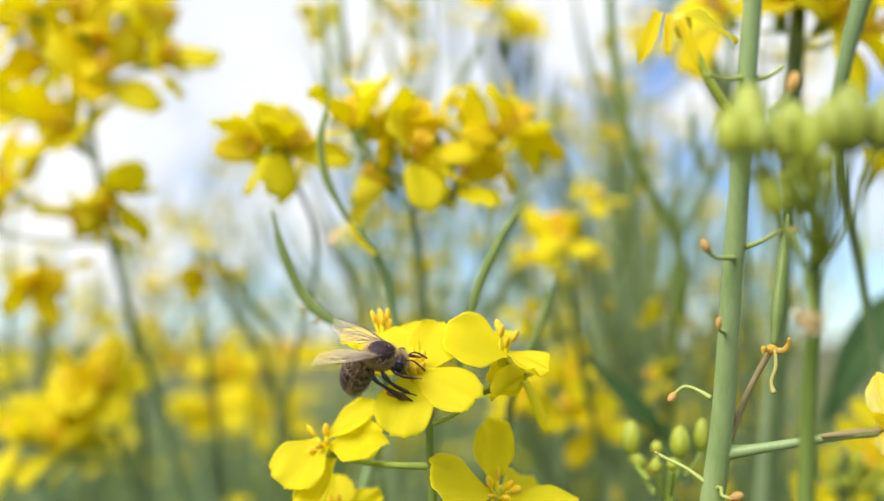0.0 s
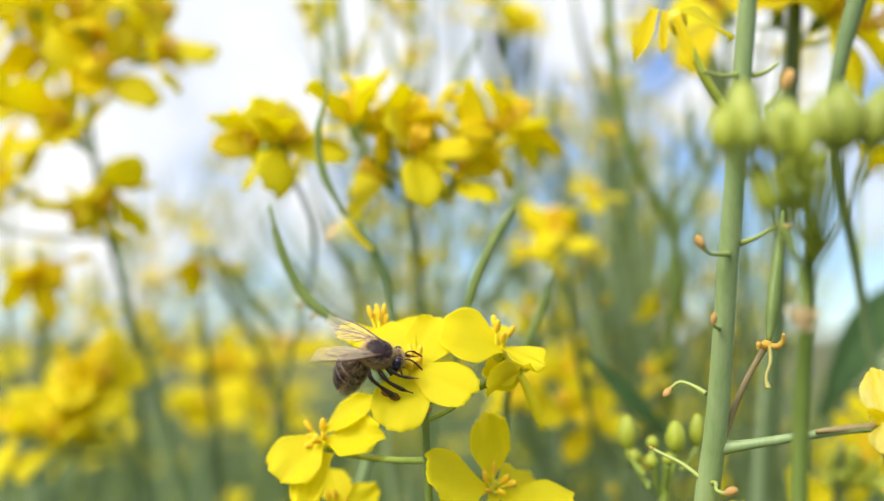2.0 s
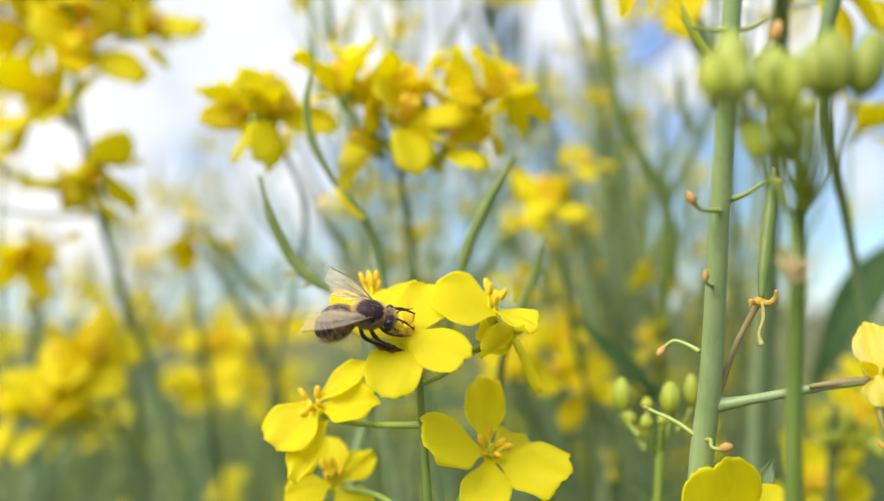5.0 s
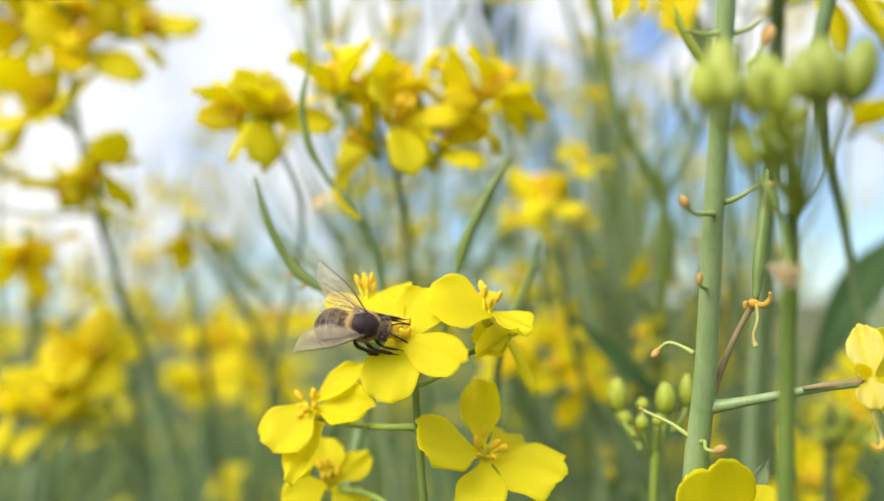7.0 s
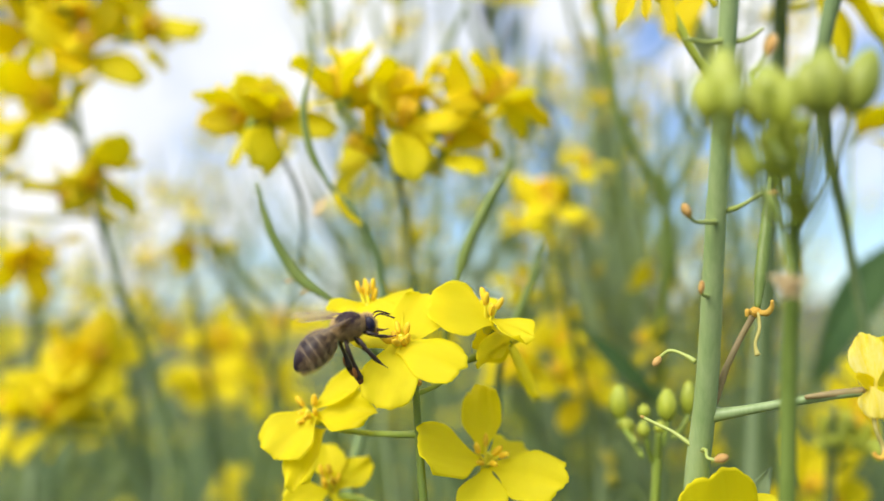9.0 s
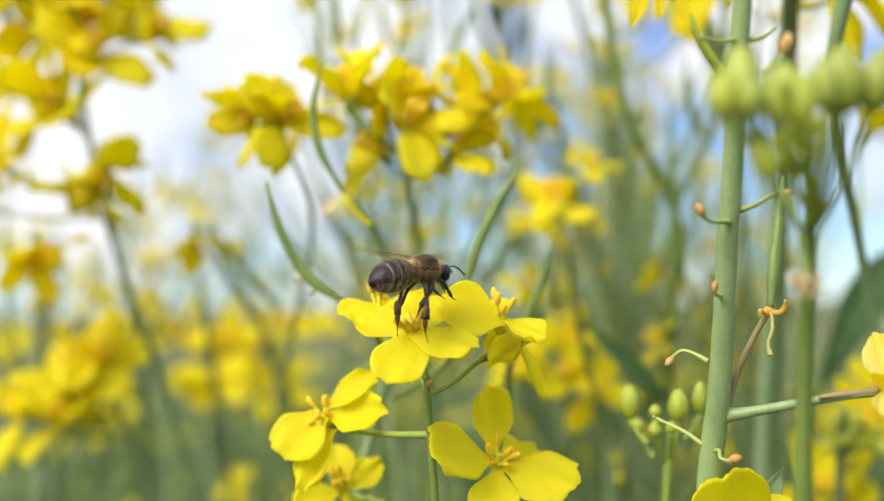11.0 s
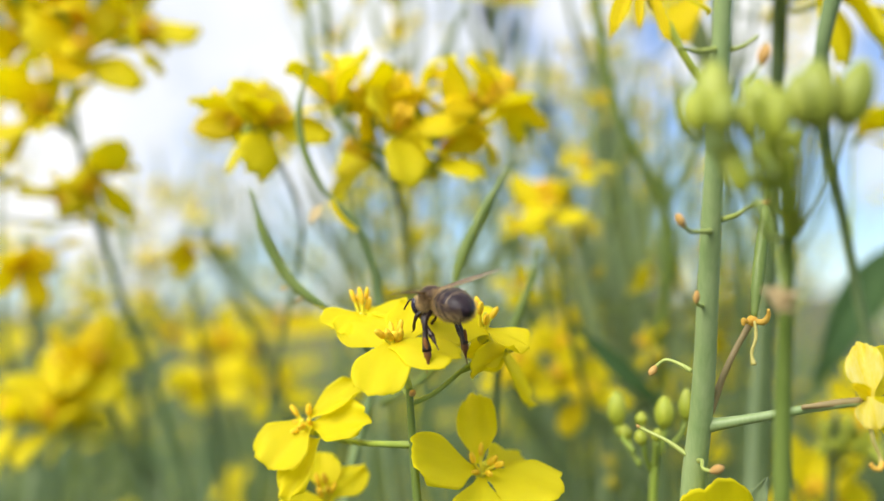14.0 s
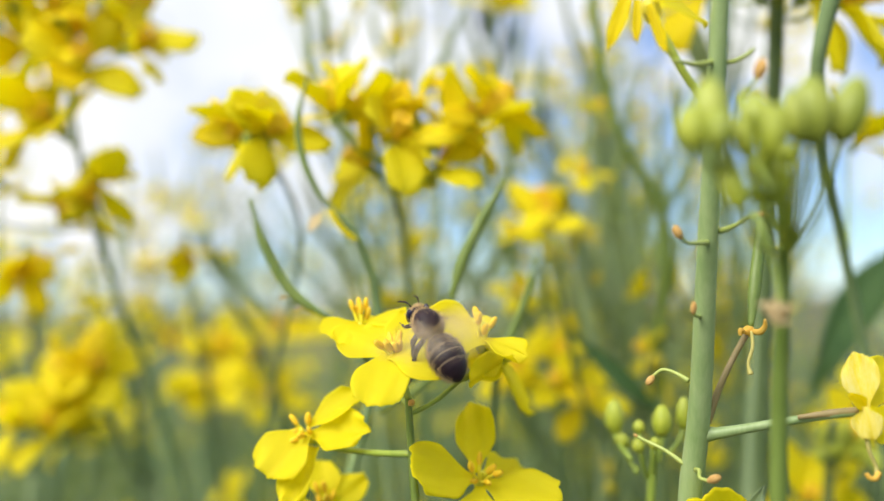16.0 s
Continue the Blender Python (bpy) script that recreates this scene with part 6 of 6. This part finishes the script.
def motions():
    # the bee: feeding on the flower, then lifting off and hovering round it
    walk(BEE, [
        (0.0, bee_pose((-0.0109, 0.1537, 1.1976), (1.00, -0.03, -0.08), (0.04, -0.65, 0.76))),
        (0.5, bee_pose((-0.0110, 0.1536, 1.1975), (0.99, 0.00, -0.10), (0.08, -0.66, 0.75))),
        (1.0, bee_pose((-0.0113, 0.1534, 1.1972), (1.00, 0.03, -0.08), (0.08, -0.66, 0.75))),
        (1.5, bee_pose((-0.0111, 0.1529, 1.1972), (0.99, 0.08, -0.08), (0.11, -0.66, 0.74))),
        (2.0, bee_pose((-0.0108, 0.1531, 1.1971), (0.99, 0.12, -0.08), (0.14, -0.66, 0.74))),
        (2.5, bee_pose((-0.0108, 0.1537, 1.1970), (0.98, 0.16, -0.08), (0.17, -0.67, 0.72))),
        (3.0, bee_pose((-0.0110, 0.1539, 1.1972), (0.98, 0.18, -0.07), (0.18, -0.68, 0.71))),
        (3.5, bee_pose((-0.0109, 0.1537, 1.1964), (0.99, 0.13, -0.06), (0.14, -0.80, 0.58))),
        (4.0, bee_pose((-0.0109, 0.1537, 1.1963), (0.99, 0.09, -0.08), (0.12, -0.80, 0.59))),
        (4.2, bee_pose((-0.0106, 0.1536, 1.1966), (0.99, 0.08, -0.08), (0.11, -0.80, 0.60))),
        (6.3, bee_pose((-0.0127, 0.1529, 1.1983), (0.99, -0.10, -0.14), (-0.02, -0.87, 0.49))),
        (6.5, bee_pose((-0.0129, 0.1528, 1.1983), (0.98, -0.12, -0.14), (-0.04, -0.88, 0.47))),
        (7.0, bee_pose((-0.0110, 0.1530, 1.1968), (0.99, 0.05, -0.16), (0.08, -0.97, 0.22))),
        (7.5, bee_pose((-0.0116, 0.1532, 1.1963), (0.98, 0.19, -0.08), (0.20, -0.97, 0.15))),
        (8.0, bee_pose((-0.0123, 0.1533, 1.1961), (0.99, 0.10, 0.06), (0.07, -0.90, 0.43))),
        (8.5, bee_pose((-0.0130, 0.1541, 1.1956), (0.99, 0.03, 0.15), (-0.09, -0.67, 0.74))),
        (8.7, bee_pose((-0.0137, 0.1542, 1.1952), (0.93, -0.05, 0.35), (-0.32, -0.55, 0.77))),
        (8.8, bee_pose((-0.0141, 0.1543, 1.1951), (0.88, 0.01, 0.47), (-0.42, -0.43, 0.80))),
        (9.0, bee_pose((-0.0133, 0.1553, 1.1966), (0.91, 0.23, 0.35), (-0.28, -0.30, 0.91))),
        (9.2, bee_pose((-0.0112, 0.1552, 1.1987), (0.96, 0.24, 0.15), (-0.10, -0.21, 0.97))),
        (10.2, bee_pose((-0.0053, 0.1511, 1.2038), (0.85, 0.50, 0.15), (-0.04, -0.22, 0.97))),
        (11.3, bee_pose((-0.0033, 0.1533, 1.2055), (0.68, 0.73, 0.04), (0.05, -0.10, 0.99))),
        (11.5, bee_pose((-0.0040, 0.1534, 1.2029), (0.63, 0.77, 0.12), (0.01, -0.17, 0.99))),
        (12.0, bee_pose((-0.0048, 0.1533, 1.2009), (0.75, 0.66, 0.05), (0.07, -0.16, 0.99))),
        (12.5, bee_pose((-0.0036, 0.1536, 1.2029), (0.57, 0.82, 0.00), (0.06, -0.05, 1.00))),
        (12.8, bee_pose((-0.0009, 0.1538, 1.2024), (0.29, 0.96, 0.01), (0.03, -0.02, 1.00))),
        (13.0, bee_pose((-0.0004, 0.1540, 1.2020), (0.02, 1.00, 0.04), (0.00, -0.04, 1.00))),
        (13.2, bee_pose((0.0002, 0.1543, 1.2006), (-0.09, 0.99, 0.11), (-0.02, -0.12, 0.99))),
        (13.5, bee_pose((0.0020, 0.1545, 1.2003), (-0.15, 0.98, 0.10), (-0.04, -0.11, 0.99))),
        (14.0, bee_pose((0.0029, 0.1540, 1.2023), (-0.50, 0.86, 0.00), (-0.13, -0.08, 0.99))),
        (14.5, bee_pose((0.0034, 0.1535, 1.2030), (-0.52, 0.85, 0.11), (-0.11, -0.19, 0.98))),
        (15.0, bee_pose((0.0047, 0.1533, 1.2025), (-0.51, 0.85, 0.11), (-0.12, -0.19, 0.97))),
        (15.2, bee_pose((0.0048, 0.1531, 1.2031), (-0.57, 0.81, 0.11), (-0.12, -0.21, 0.97))),
        (15.5, bee_pose((0.0039, 0.1529, 1.2032), (-0.57, 0.82, 0.07), (-0.14, -0.18, 0.97))),
        (15.7, bee_pose((0.0029, 0.1530, 1.2018), (-0.54, 0.79, 0.28), (-0.05, -0.36, 0.93))),
        (15.8, bee_pose((0.0028, 0.1531, 1.2007), (-0.51, 0.72, 0.47), (-0.01, -0.55, 0.84))),
        (16.0, bee_pose((0.0023, 0.1533, 1.1990), (-0.47, 0.56, 0.68), (0.10, -0.74, 0.67))),
    ])
    # its abdomen bends at the waist
    walk(abdomen, [(t, Matrix.Rotation(radians(-a), 4, "Y")) for t, a in (
        (0.0, 63), (2.0, 62), (3.0, 52), (3.5, 42), (4.2, 36), (6.3, 44), (7.0, 46), (7.5, 47), (8.0, 45), (8.5, 25), (8.7, 21), (8.8, 20), (9.0, 14), (9.2, 0), (11.3, 2), (12.0, 3), (13.0, 5), (13.5, 4), (14.0, 3), (15.0, 4), (15.6, 4), (16.0, 6))])
    # legs: reaching to the petals while it feeds, hanging in flight
    for (nm, tag), (ob, h) in LEGS.items():
        s = 1 if tag == "left" else -1
        poses = {"fore": ((52, 6), (30, 4), (12, -10)), "mid": ((44, -10), (12, 2), (-46, -14)), "hind": ((58, -12), (8, -10), (-2, -5))}[nm]
        rows = []
        # 0 feeding, 1 pushing off, 2 hanging in flight
        for t, k, wob in ((0.0, 0, 0), (1.0, 0, 4), (2.0, 0, -3), (3.0, 0, 5), (3.5, 0, -6), (4.2, 0, 0), (6.3, 0, 4), (7.0, 0, -4), (7.6, 0.3, 6), (8.2, 0.9, -3), (8.7, 1, 0), (9.0, 1, 0), (9.2, 1.2, 0),
                          (10.2, 2, 0), (11.3, 2, 0), (12.0, 2, 4), (13.0, 2, -3), (14.0, 2, 3), (15.0, 2, -3), (15.6, 2, 2), (15.8, 1.9, 0), (16.0, 1.75, 0)):
            p, q = poses[min(1, int(k))], poses[min(1, int(k)) + 1]
            f = k - min(1, int(k))
            a = p[0] + (q[0] - p[0]) * f + wob * (1 if nm != "mid" else -1)
            b = p[1] + (q[1] - p[1]) * f + wob * 0.5 * s
            rows.append((t, h @ Matrix.Rotation(radians(-a), 4, "Y") @ Matrix.Rotation(radians(b) * s, 4, "X")))
        walk(ob, rows)
    # wings: spread while it feeds, beating from the moment it lifts off
    for (nm, tag), (ob, h) in WINGS.items():
        back = 0 if nm == "fore" else 10
        rows = [(t, wing_turn(nm, tag, (ls if tag == "left" else rs) + back, (ll if tag == "left" else rl) - (3 if back else 0))) for t, ls, ll, rs, rl in (
            (0.0, 54, -8, 66, 4), (2.0, 50, -9, 74, 2), (3.0, 48, -10, 80, -2), (4.2, 46, -12, 74, 2), (6.3, 42, -16, 62, 8), (6.6, 43, -14, 62, 8),
            (7.0, 50, 4, 68, 4), (7.5, 58, 22, 74, 0), (8.2, 50, 20, 70, -3), (8.6, 44, 16, 68, -6))]
        k = 0
        t = 8.7
        while t < 16.001:
            rows.append((t, wing_turn(nm, tag, back + (52 if k % 2 else -26), 9 if k % 2 else 3, 8 if k % 2 else -8)))
            k += 1
            t = 8.7 + k / FPS
        if rows[-1][0] < 16:
            rows.append((16.0, rows[-2][1]))
        walk(ob, rows)
    # the flower under the bee: drawn down by its weight, springing back when it leaves
    base = WORLD_OF[FLOWER_C]
    centre = base.translation
    into = WORLD_OF[PLANT_A].inverted()
    walk(FLOWER_C, [(t, into @ Matrix.Translation(Vector((dx, 0, dz)) * MM) @ Matrix.Translation(centre) @ Matrix.Rotation(radians(a), 4, "X") @ Matrix.Translation(-centre) @ base)
                    for t, dx, dz, a in (
                    (0.0, 0.00, 0.00, 0),
                    (0.5, -0.02, 0.08, 0),
                    (1.0, 0.06, -0.02, 0),
                    (1.5, 0.08, 0.01, 0),
                    (2.0, 0.07, 0.06, 0),
                    (2.5, 0.02, 0.01, 0),
                    (3.0, -0.06, -0.14, 0),
                    (3.5, -0.06, -0.18, 0),
                    (4.0, -0.03, -0.36, 0),
                    (6.5, -0.16, -0.29, 0),
                    (7.0, 0.11, -0.59, 0),
                    (7.5, 0.20, -0.57, 0),
                    (8.0, -0.20, -0.50, 0),
                    (8.5, 0.17, -0.77, 0),
                    (9.0, -0.15, -0.39, 0),
                    (9.2, -0.00, 0.30, -2),
                    (10.0, -0.20, 1.00, -10),
                    (11.3, -0.20, 1.50, -17),
                    (12.5, -0.30, 1.50, -17),
                    (13.5, -0.20, 1.40, -16),
                    (16.0, -0.20, 1.30, -16),
                    )])


motions()
